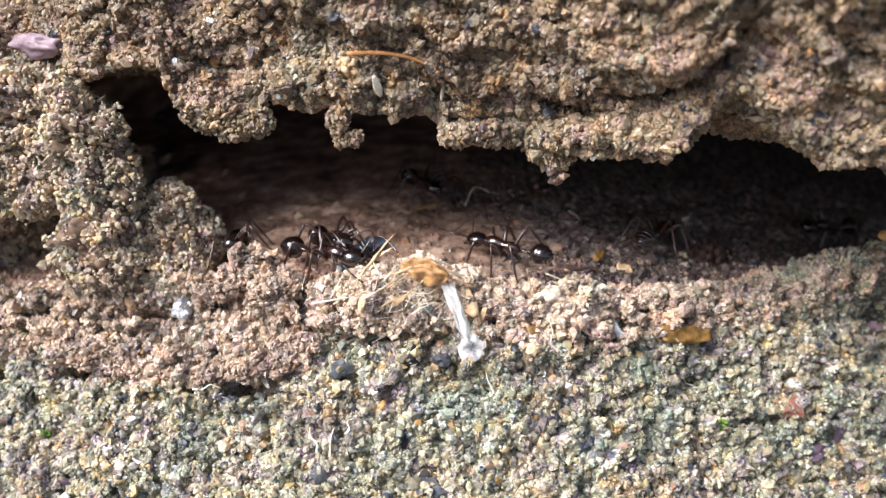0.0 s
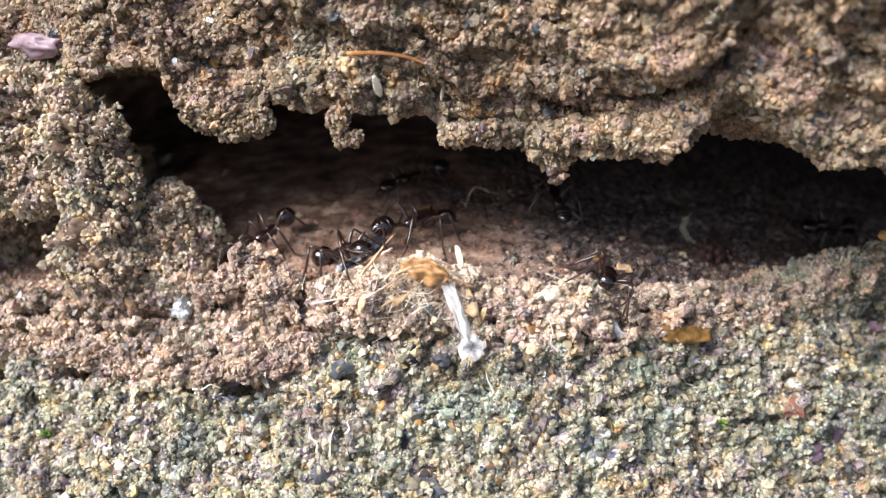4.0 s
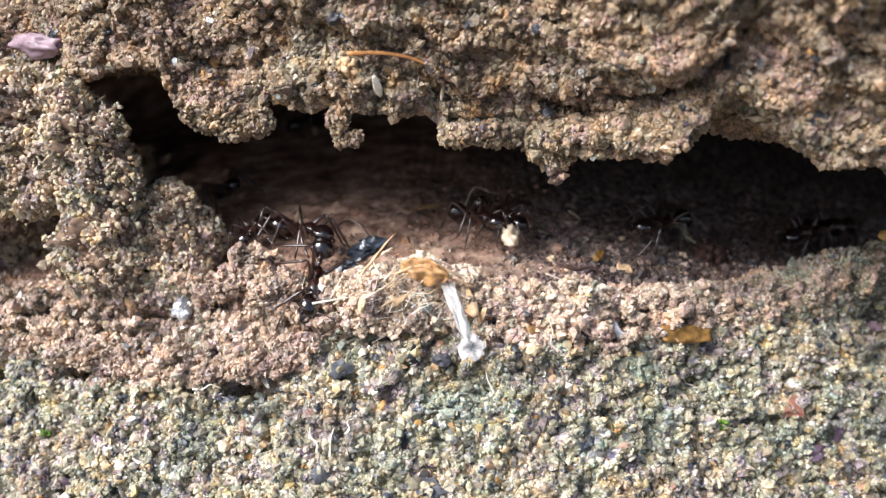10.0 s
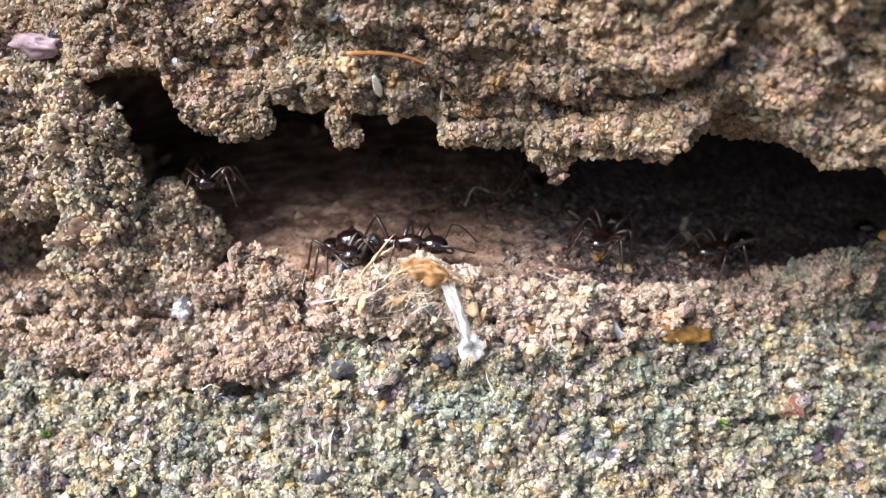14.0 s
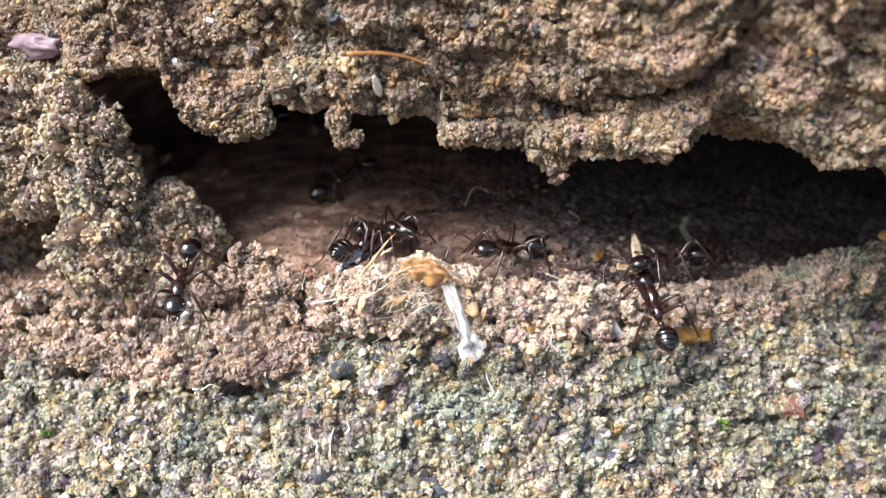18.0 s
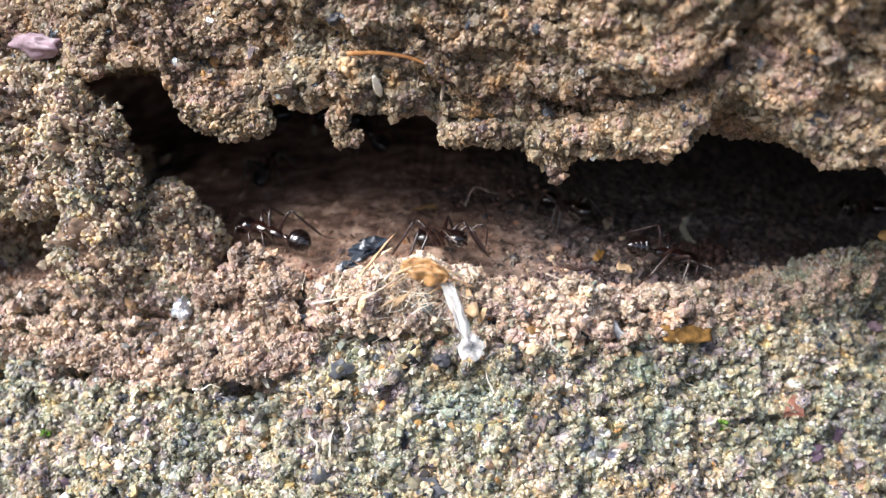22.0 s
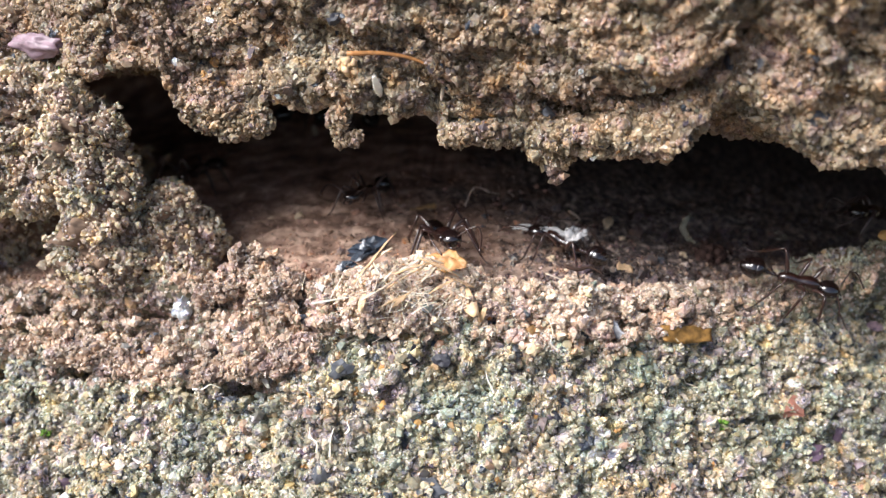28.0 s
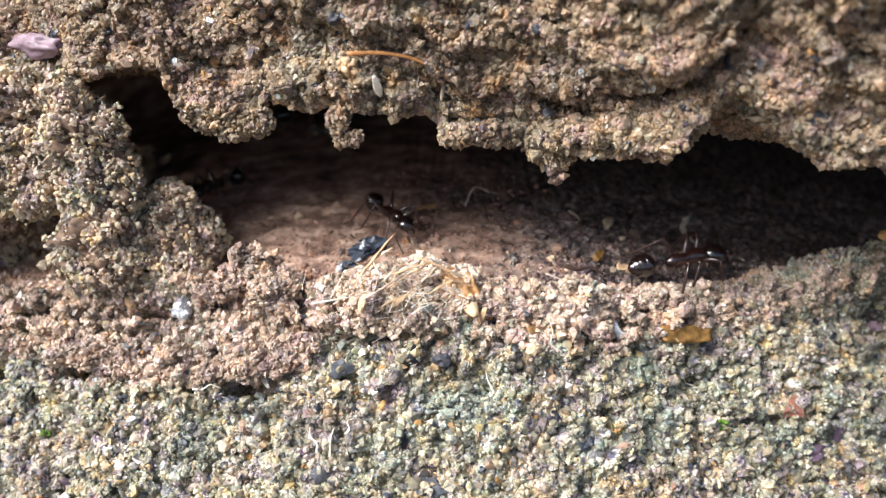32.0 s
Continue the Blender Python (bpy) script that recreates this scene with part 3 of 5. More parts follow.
def lathe(profile, seg=12, wide=1.0, high=1.0, droop=0.0):
    """A body of rings along x: rows of (x, radius, z)."""
    pts = np.array([(longer(x), 0, z) for x, r, z in profile], float)
    v, f = tube(pts, [r for x, r, z in profile], seg)
    c = np.repeat(pts, seg, 0)
    c = np.vstack([c, pts[0], pts[-1]])
    return c + (v - c) * np.array((1.0, wide, high)), f


def ant_meshes():
    d = {}
    d["mesosoma"] = mesh_np("mesosoma", *lathe([(1.55, .16, 2.05), (1.45, .30, 2.08), (1.15, .47, 2.12), (.8, .52, 2.14), (.45, .44, 2.08), (.2, .36, 2.0),
                                                (0, .36, 1.98), (-.35, .40, 1.98), (-.7, .38, 1.9), (-.95, .26, 1.75), (-1.05, .12, 1.7)], 12, 1.18, 1.18), ANT_BROWN)
    d["petiole"] = mesh_np("petiole", *lathe([(-.95, .09, 1.68), (-1.15, .11, 1.70), (-1.3, .2, 1.82), (-1.42, .21, 1.84), (-1.52, .11, 1.74), (-1.66, .2, 1.80),
                                              (-1.78, .24, 1.82), (-1.9, .13, 1.78)], 10), ANT_BROWN)
    g = []
    for k, (x0, x1, r0, r1) in enumerate(((-1.85, -2.65, .28, .76), (-2.645, -3.1, .752, .70), (-3.095, -3.45, .692, .52), (-3.445, -3.72, .512, .30), (-3.715, -3.92, .292, .06))):
        for t in np.linspace(0, 1, 5):
            rr = r0 + (r1 - r0) * (np.sin(t * np.pi / 2) if k == 0 else t ** 1.4)
            g.append((x0 + (x1 - x0) * t, rr, 1.85 - 0.05 * k))
    d["gaster"] = mesh_np("gaster", *lathe(g, 16, 1.22, 1.14), ANT_BLACK)
    hp = [(1.45, .2, 2.1), (1.55, .42, 2.12), (1.8, .62, 2.14), (2.2, .72, 2.12), (2.6, .68, 2.04), (2.9, .55, 1.95), (3.08, .36, 1.88), (3.14, .15, 1.85)]
    d["head"] = mesh_np("head", *lathe(hp, 16, 1.16, 0.9), ANT_BLACK)
    for s, nm in ((1, "l"), (-1, "r")):
        d["mandible" + nm] = mesh_np("mandible", *tube(arc([(3.46, .33 * s, 1.8), (3.8, .36 * s, 1.7), (4.02, .22 * s, 1.62), (4.08, .04 * s, 1.6)], 4),
                                                       np.linspace(.15, .04, 12), 6, 0.6), ANT_BROWN)
        d["eye" + nm] = mesh_np("eye", *ball((2.9, .72 * s, 2.3), (.17, .12, .16), 1, 0.0), ANT_BLACK)
        scape = arc([(0, 0, 0), (.25, .45 * s, .35), (.5, 1.1 * s, .7), (.65, 1.5 * s, .75)], 4)
        whip = arc([(.65, 1.5 * s, .75), (1.25, 1.6 * s, .6), (1.95, 1.5 * s, .05), (2.6, 1.25 * s, -.5)], 5)
        d["antenna" + nm] = mesh_np("antenna", *join(tube(scape, np.full(12, .06), 6), tube(whip, np.linspace(.048, .08, 15), 6)), ANT_LEG)
        for hip, knee, ankle, toe, nm2 in (((1.0, .34, 1.72), (1.95, 1.7, 2.75), (2.75, 2.7, .45), (3.6, 3.1, .05), "fore"),
                                           ((.25, .34, 1.66), (.45, 2.1, 2.95), (.2, 3.35, .45), (-.2, 4.2, .05), "mid"),
                                           ((-.45, .34, 1.62), (-1.7, 1.9, 3.3), (-3.1, 3.1, .55), (-4.3, 3.7, .05), "hind")):
            m = np.array((1, s, 1.0))
            h0 = np.array(hip)
            k0, a0, t0 = (h0 + (np.array(q) - h0) * (.82, .82, 1.0) for q in (knee, ankle, toe))
            femur = [h0 + (k0 - h0) * t + np.array((0, 0, .25 * math.sin(math.pi * t))) for t in np.linspace(0, 1, 6)]
            tibia = [k0 + (a0 - k0) * t for t in np.linspace(0, 1, 5)]
            tarsus = [a0 + (t0 - a0) * t - np.array((0, 0, .1 * math.sin(math.pi * t))) for t in np.linspace(0, 1, 5)]
            geo = join(tube([q * m - h0 * m for q in femur], [.17, .18, .17, .15, .12, .09], 7), tube([q * m - h0 * m for q in tibia], [.085, .105, .11, .095, .07], 6),
                       tube([q * m - h0 * m for q in tarsus], [.06, .055, .05, .045, .03], 5), ball((0, 0, 0), (.2, .18, .2), 2, 0.0, 1))
            d["leg" + nm2 + nm] = (mesh_np("leg", *geo, ANT_LEG), np.array((longer(hip[0]), hip[1] * s, hip[2])))
    return d


ANT = ant_meshes()


def make_ant(label, size=1.0):
    root = tagged(empty("ant"), label, "ant", "ants of the colony")
    root.scale = (size, size, size)
    part("mesosoma", ANT["mesosoma"], None, root)
    part("petiole", ANT["petiole"], None, root)
    part("gaster", ANT["gaster"], None, root, "glossy black banded gaster")
    head = part("head", ANT["head"], None, root)
    feelers, legs = [], []
    for s in "lr":
        part("mandible", ANT["mandible" + s], None, head)
        part("eye", ANT["eye" + s], None, head)
        base = Vector((3.32, .3 if s == "l" else -.3, 2.2)) * MM
        feelers.append((part("antenna", ANT["antenna" + s], None, head, "", True, Matrix.Translation(base)), base, 1 if s == "l" else -1))
    for nm in ("fore", "mid", "hind"):
        for s in "lr":
            me, hip = ANT["leg" + nm + s]
            leg = part("leg", me, None, root, "", True, Matrix.Translation(Vector(hip) * MM))
            legs.append((leg, Vector(hip) * MM, nm, 1 if s == "l" else -1))
    return root, legs, feelers


def stand(x, v, heading, tilt=0.0, lift=0.0):
    """The pose of an ant on the lower block: heading 0 goes along +x, 90 into the crevice; tilt raises its head."""
    e = 0.8
    o = low(x, v)
    du = low(x + e, v) - low(x - e, v)
    dv = low(x, v + e) - low(x, v - e)
    du, dv = Vector(du).normalized(), Vector(dv).normalized()
    up = du.cross(dv).normalized()
    right = du
    ahead = up.cross(right)
    a = radians(heading)
    fx = (right * math.cos(a) + ahead * math.sin(a)).normalized()
    fy = up.cross(fx)
    m = Matrix((fx, fy, up)).transposed().to_4x4()
    m.translation = (Vector(o) + up * (lift + 0.12)) * MM
    return m @ pose(0, 0, 0, 0, -tilt, 0)


def between(head, tail):
    """The pose of an ant clinging to a steep place, from where its head and gaster are."""
    h, g = Vector(head), Vector(tail)
    fx = (h - g).normalized()
    up = Vector((0, -0.6, 0.8))
    up = (up - fx * up.dot(fx)).normalized()
    m = Matrix((fx, up.cross(fx), up)).transposed().to_4x4()
    m.translation = ((h + g) / 2 + fx * 0.3 - up * 1.95) * MM
    return m
# ---- crumbling soil: the column and the clumps that hang from the brow ----


def on_brow(x, w, turn=0.0, lift=0.0):
    """A pose on the upper block's face; its z points out of the rock."""
    o = brow(x, w)
    du, dv = Vector(brow(x + .5, w) - brow(x - .5, w)).normalized(), Vector(brow(x, w + .5) - brow(x, w - .5)).normalized()
    up = du.cross(dv).normalized()
    m = Matrix((du, up.cross(du), up)).transposed().to_4x4()
    m.translation = (Vector(o) + up * lift) * MM
    return m @ pose(0, 0, 0, 0, 0, turn)


def crumble(blobs, per_mm2=16, mid=0.15, knobs=5, bent=False, lumpy=0.35, freq=1.7):
    """Soil packed in lumps: core, then grains all over them. blobs: (x, y, z, rx, ry, rz)."""
    blobs = [tuple(bowed(np.array(b[:3], float))) + tuple(b[3:]) if bent else tuple(b) for b in blobs]
    big = list(blobs)
    for b in big:
        for q in range(knobs):
            d = RND.normal(size=3)
            d /= np.linalg.norm(d)
            r = RND.uniform(0.3, 1.0) * min(1.2, min(b[3:]) * 0.6)
            s = RND.uniform(0.7, 1.3, 3)
            blobs.append(tuple(np.array(b[:3]) + d * np.array(b[3:]) * RND.uniform(.9, 1.08)) + tuple(r * s))
    core = join(*[ball(b[:3], np.array(b[3:]) * 0.9, i, lumpy + 0.05, 4 if lumpy > 0.4 and i < len(big) else 3 if i < len(big) else 1, freq) for i, b in enumerate(blobs)])
    c, rr = np.array([b[:3] for b in blobs]), np.array([b[3:] for b in blobs])
    out = []
    for i in range(len(blobs)):
        n = int(per_mm2 * 4 * np.pi * np.mean(rr[i]) ** 2)
        d = RND.normal(size=(n, 3))
        d /= np.linalg.norm(d, axis=1, keepdims=True)
        p = c[i] + d * rr[i] * (1 + lumpy * fbm(d[:, 0] * freq + i, d[:, 1] * freq, d[:, 2] * freq, 3, i))[:, None]
        inside = np.zeros(n, bool)
        for j in range(len(blobs)):
            if j != i:
                inside |= (((p - c[j]) / (rr[j] * 0.86)) ** 2).sum(1) < 1
        out.append(p[~inside])
    p = np.vstack(out)
    r = sizes(len(p), mid)
    return core, grains(p, r), p, r


def soil_thing(name, label, category, blobs, kind_mats, knobs=5, mid=0.15, group="", lumpy=0.35, freq=1.7):
    root = tagged(empty(name), label, category, group)
    core, gr, p, r = crumble(blobs, knobs=knobs, mid=mid, bent=True, lumpy=lumpy, freq=freq)
    part("core", core, kind_mats[0], root, "packed brown soil")
    tagged(part("crumb", grain_mesh("crumb", p, r, kind_mats[1]), None, root, "loose sand and soil crumbs"), kind="stuff")
    return root


# blobs at x <= -38, mostly out of view, are added to block light
COLUMN = [(-34.5, 1.2, 9.9, 4.5, 3.0, 3.6), (-28.6, 0.9, 9.2, 3.0, 2.6, 3.0), (-31.5, 0.6, 6.2, 5.0, 2.8, 2.6), (-27.6, 0.2, 5.4, 2.8, 2.4, 2.6),
          (-27.2, -0.2, 1.8, 3.4, 2.6, 3.2), (-23.6, 2.6, 0.9, 3.0, 2.2, 2.8), (-26.6, -0.8, -1.2, 4.0, 2.2, 1.8), (-20.6, 4.0, -0.4, 1.5, 1.5, 1.9),
          (-29.2, 0.2, -0.6, 2.2, 2.0, 2.6), (-23.4, 3.6, 2.8, 1.5, 1.5, 1.3), (-29.7, 1.4, 12.7, 1.6, 1.5, 1.2), (-44, -1.5, 8.0, 5.0, 4.5, 6.0), (-39.5, 5.0, 7.5, 5.0, 4.0, 2.6), (-46.5, 0.5, 0.0, 4.0, 4.5, 6.0), (-38.5, 5.5, 3.0, 7.0, 3.0, 7.0), (-37.0, 0.2, 4.6, 3.4, 2.4, 2.4), (-22.0, 0.6, -2.0, 2.0, 1.6, 1.2),
          (-36, 2.0, 13.2, 3.2, 2.2, 1.8), (-32.2, 1.6, 12.9, 3.0, 2.2, 1.7), (-38, 19, 1.0, 9.0, 2.0, 6.5), (-42, 1.6, 8.0, 4.0, 3.2, 6.0), (-43, 2.0, 1.5, 3.6, 3.0, 4.5)]
soil_thing("soil_column", "crumbly column of sandy soil bridging the crevice", "soil clump", COLUMN, (SOIL, COLUMN_GRAINS), 30, lumpy=0.6, freq=2.6)
# two added banks out of view, left and right, keep side light out
soil_thing("soil_column", "added unseen soil bank blocking side light", "soil clump",
           [(-48, 9, 2, 5, 4, 9), (-54, 11, 3, 6, 5, 10), (-63, 13, 2, 8, 6, 12), (-73, 15, 0, 8, 6, 14)], (SOIL, SOIL_GRAINS), 6, 0.3)
soil_thing("soil_column", "added unseen soil bank blocking side light", "soil clump",
           [(56, 4, 2, 6, 6, 9), (64, 6, 2, 8, 7, 10), (74, 8, 2, 9, 8, 12)], (SOIL, SOIL_GRAINS), 6, 0.3)
HANGING = "clumps hanging from the brow"
soil_thing("hanging_clump", "broad ragged soil clump under the brow", "soil clump",
           [(-18.9, 1.0, 12.2, 1.6, 1.4, 1.7), (-17.3, .8, 11.2, 1.8, 1.3, 1.5), (-16.0, .8, 10.6, 1.6, 1.2, 1.2), (-14.6, .8, 10.6, 1.0, .9, .9)], (BROW, BROW_GRAINS), 14, group=HANGING)
soil_thing("hanging_clump", "thin dangling crumb chain with a grey flake", "soil clump",
           [(-8.3, 1.2, 10.9, .8, .7, .8), (-8.0, 1.0, 10.0, .6, .6, .6), (-7.5, .9, 9.2, .9, .5, .5), (-6.9, .9, 9.5, .5, .4, .35), (-8.1, .9, 8.9, .4, .4, .4)], (BROW, BROW_GRAINS), 5, 0.14, HANGING)
soil_thing("hanging_clump", "pointed sandy clump dripping from the brow", "soil clump",
           [(8.2, 2.2, 8.8, 1.7, 1.2, 1.2), (8.8, 1.7, 7.6, 1.2, .9, .8), (9.0, 1.5, 6.7, .8, .7, .5), (9.3, 1.4, 5.9, .4, .45, .55), (7.4, 1.6, 7.8, .6, .5, .5), (9.9, 1.6, 7.5, .6, .5, .5)], (BROW, BROW_GRAINS), 9, 0.15, HANGING)
soil_thing("hanging_clump", "low rounded sandy clump below the brow", "soil clump",
           [(14.2, 2.2, 8.5, 2.2, 1.4, 1.0), (12.2, 2.2, 8.6, 1.6, 1.2, .8), (16.2, 2.2, 8.8, 1.4, 1.1, .7)], (BROW, BROW_GRAINS), 10, group=HANGING)
soil_thing("hanging_clump", "small ragged crumbs under the brow", "soil clump",
           [(1.0, .9, 9.4, 1.3, 1.0, .8), (3.4, 1.9, 9.3, 1.5, 1.0, .8), (5.2, 2.2, 9.0, 1.2, .9, .8)], (BROW, BROW_GRAINS), 10, group=HANGING)
soil_thing("soil_mound", "small knobbly soil mound on the crevice lip", "soil clump",
           [(-15.6, -1.0, -1.0, 1.7, 1.4, 1.5), (-17.0, -1.8, -2.2, 1.6, 1.2, 1.1), (-14.2, -2.0, -2.4, 1.6, 1.2, 1.1), (-19.0, -2.4, -2.9, 1.2, 1.0, .8), (-12.9, -2.0, -2.4, 1.0, .9, .8)], (SOIL, SOIL_GRAINS), 16)
soil_thing("soil_mound", "sandy soil mound under the dry chaff", "soil clump",
           [(-1.8, -.6, -1.7, 2.6, 1.4, 1.0), (-4.4, -1.2, -2.3, 2.2, 1.4, 1.0), (-7.4, -2.2, -3.4, 1.9, 1.2, .9), (1.2, -1.0, -2.3, 2.0, 1.2, .9), (-3.0, -2.6, -3.6, 2.2, 1.0, .9), (.6, -2.4, -3.4, 1.6, 1.0, .8)], (SOIL, CHAFF_GRAINS), 20)
soil_thing("soil_mound", "gritty grey-brown mound on the crevice lip", "soil clump",
           [(30.6, -.8, -1.7, 2.2, 1.4, 1.0), (33.4, -.8, -1.0, 2.4, 1.5, 1.3), (36.8, -.6, -.6, 2.6, 1.6, 1.4), (28.2, -1.0, -2.5, 1.6, 1.2, .7)], (SOIL, STONE_GRAINS), 16)


def perch(x, v, lift, rx, ry, rz):
    return tuple(low(x, v, False, lift)) + (rx, ry, rz)


def ledge(label, rows, mats, knobs=8):
    root = tagged(empty("soil_ledge"), label, "soil clump")
    core, gr, p, r = crumble([perch(*q) for q in rows], knobs=knobs)
    part("core", core, mats[0], root, "packed brown soil")
    tagged(part("crumb", grain_mesh("crumb", p, r, mats[1]), None, root, "loose sand and soil crumbs"), kind="stuff")


ledge("overhanging soil ledge above a dark pocket", [(-17.8, -7.7, 1.2, 1.6, 1.1, .9), (-15.3, -7.6, 1.6, 1.8, 1.2, .9), (-12.8, -7.2, 1.2, 1.4, 1.0, .9)], (SOIL, SOIL_GRAINS))
ledge("overhanging soil ledge above a dark pocket", [(-30.4, -6.5, 1.2, 1.4, 1.0, .8), (-28.4, -6.6, 1.5, 1.6, 1.1, .8), (-26.0, -6.8, 1.1, 1.3, 1.0, .7)], (SOIL, SOIL_GRAINS))
ledge("soil ledge with a shadowed edge over the stone", [(-7.0, -3.8, .9, 1.6, 1.0, .8), (-4.6, -3.6, 1.1, 1.8, 1.0, .9), (-2.0, -3.6, 1.0, 1.6, 1.0, .8)], (SOIL, CHAFF_GRAINS))
ledge("low gritty ridge along the crevice lip", [(6.2, -.8, .0, 1.4, .9, .6), (9.4, -1.0, -.5, 1.2, .9, .5), (12.6, -1.4, -.6, 1.5, .9, .5), (16.4, -1.1, -.6, 1.2, .8, .6), (20.0, -1.3, -.4, 1.6, .9, .6), (24.4, -.9, .0, 1.5, 1.0, .7)],
      (SOIL, SOIL_GRAINS), 12)
ledge("thick crumbly soil edge above the bare stone", [(-24.2, -7.4, .7, 1.6, 1.0, .7), (-21.4, -7.8, .8, 1.5, 1.0, .7), (-33.6, -5.6, .8, 1.6, 1.0, .7), (-11.0, -5.4, .8, 1.3, .9, .7)], (SOIL, SOIL_GRAINS))

# ---- litter ----


def sheet(l, w, thick=0.05, curl=0.0, crumple=0.1, seed=0, taper=0.5, n=10, k=6):
    """A thin curled leaf of chaff, with thickness."""
    u, t = np.meshgrid(np.linspace(-1, 1, n), np.linspace(-1, 1, k), indexing="ij")
    half = w / 2 * (1 - taper * np.abs(u) ** 2.2) * (1 + 0.25 * fbm(u * 3 + seed, t * 0.5, seed, 2, seed))
    x, y = u * l / 2, t * half
    z = curl * (1 - u ** 2) * l / 2 + curl * 0.8 * (1 - t ** 2) * w / 2 + crumple * fbm(u * 2.5 + seed, t * 2.0, 0.3, 3, seed + 3)
    top = np.stack([x, y, z + thick / 2], -1).reshape(-1, 3)
    bot = top - (0, 0, thick)
    q = grid_faces(n, k)
    m = len(top)
    f = [np.column_stack([q[:, 0], q[:, 1], q[:, 2]]), np.column_stack([q[:, 0], q[:, 2], q[:, 3]])]
    f += [g[:, ::-1] + m for g in f[:2]]
    a = np.arange(m).reshape(n, k)
    ring = list(a[:, 0]) + list(a[-1, 1:]) + list(a[-2::-1, -1]) + list(a[0, -2:0:-1])
    side = []
    for i, p in enumerate(ring):
        r = ring[(i + 1) % len(ring)]
        side += [(p, p + m, r + m), (p, r + m, r)]
    return np.vstack([top, bot]), np.vstack(f + [np.array(side)])


def fibre(l, r, bend=0.3, seed=0, flat=0.5):
    g = np.random.default_rng(seed)
    pts = arc([(-l / 2, 0, 0), (-l / 6, g.normal() * bend, abs(g.normal()) * bend), (l / 6, g.normal() * bend, abs(g.normal()) * bend), (l / 2, 0, 0)], 5)
    return tube(pts, r * np.linspace(1.0, 0.45, len(pts)), 6, flat)


def stone(rx, ry, rz, seed, rough=0.28):
    return ball((0, 0, 0), (rx, ry, rz), seed, rough, 2)


def thing(name, data, mat, m, label, category, group="", smooth=True):
    ob = new(name, mesh_np(name, data[0], data[1], mat, smooth))
    ob.matrix_basis = m
    return tagged(ob, label, category, group)


def lay(x, v, turn=0.0, lift=0.0, tilt=0.0, roll=0.0):
    return stand(x, v, turn, tilt, lift - 0.12) @ pose(0, 0, 0, roll, 0, 0)


# on the brow
twig = tube(arc([(-4.0, -.5, .2), (-1.2, .0, .45), (1.4, .0, .4), (4.4, -.8, .2)], 6), np.linspace(.2, .1, 18), 7, .6)
thing("rootlet", twig, TWIG_ORANGE, on_brow(-3.6, 5.4, 0, .7), "curved orange-brown dry rootlet on the rock", "twig")
thing("seed_scale", sheet(1.9, .62, .08, .1, .05, 5, .75), STRAW_PALE, on_brow(-5.3, 3.7, -80, .9), "pale papery seed scale on the rock", "seed")
thing("seed_scale", sheet(1.5, .35, .06, .1, .05, 6, .7), STRAW, on_brow(-.4, 3.2, -85, .6), "thin tan seed scale on the rock", "seed")
thing("ochre_lump", crumble([(0, 0, 0, .75, .85, .4), (.4, -.5, .1, .5, .4, .3)], 20, .15, 4)[1], HUSK_TAN, on_brow(-7.1, 4.9, 0, .3), "ochre clay lump stuck to the rock", "clay lump")
thing("cocoon", ball((0, 0, 0), (2.7, 1.0, .9), 12, .4, 4), LILAC, on_brow(-30.8, 3.4, 14, 1.5), "mottled lilac-pink cocoon-like pebble", "pebble")
thing("moss_thread", tube(arc([(-1.2, 0, .1), (-.3, .2, .3), (.5, -.1, .3), (1.3, .1, .1)], 5), np.full(15, .16), 6, .5), MOSS, on_brow(-29.2, 1.3, -70, .3), "green moss thread in the joint", "moss")
for x, w, rx, ry, rz, mt, lb in ((28.9, 4.0, .9, .7, .5, SLATE, "slate-blue pebble set in the rock"), (21.7, 4.1, .6, .5, .4, COAL, "black pebble set in the rock"),
                                 (23.9, 4.0, 1.0, .35, .3, SLATE, "flat grey pebble set in the rock"), (8.3, 4.0, .8, .6, .4, SLATE, "dark grey pebble set in the rock"),
                                 (-8.0, 8.5, .6, .5, .4, COAL, "black pebble set in the rock"), (13.5, 9.5, .8, .5, .4, SLATE, "slate-blue pebble set in the rock"),
                                 (30.2, 2.6, .7, .6, .4, COAL, "black pebble set in the rock")):
    thing("pebble", stone(rx * .85, ry * .85, rz * .8, int(x * 7 + w) % 50, .55), mt, on_brow(x, w, x * 20, rz * .1), lb, "pebble", "pebbles in the brow", False)

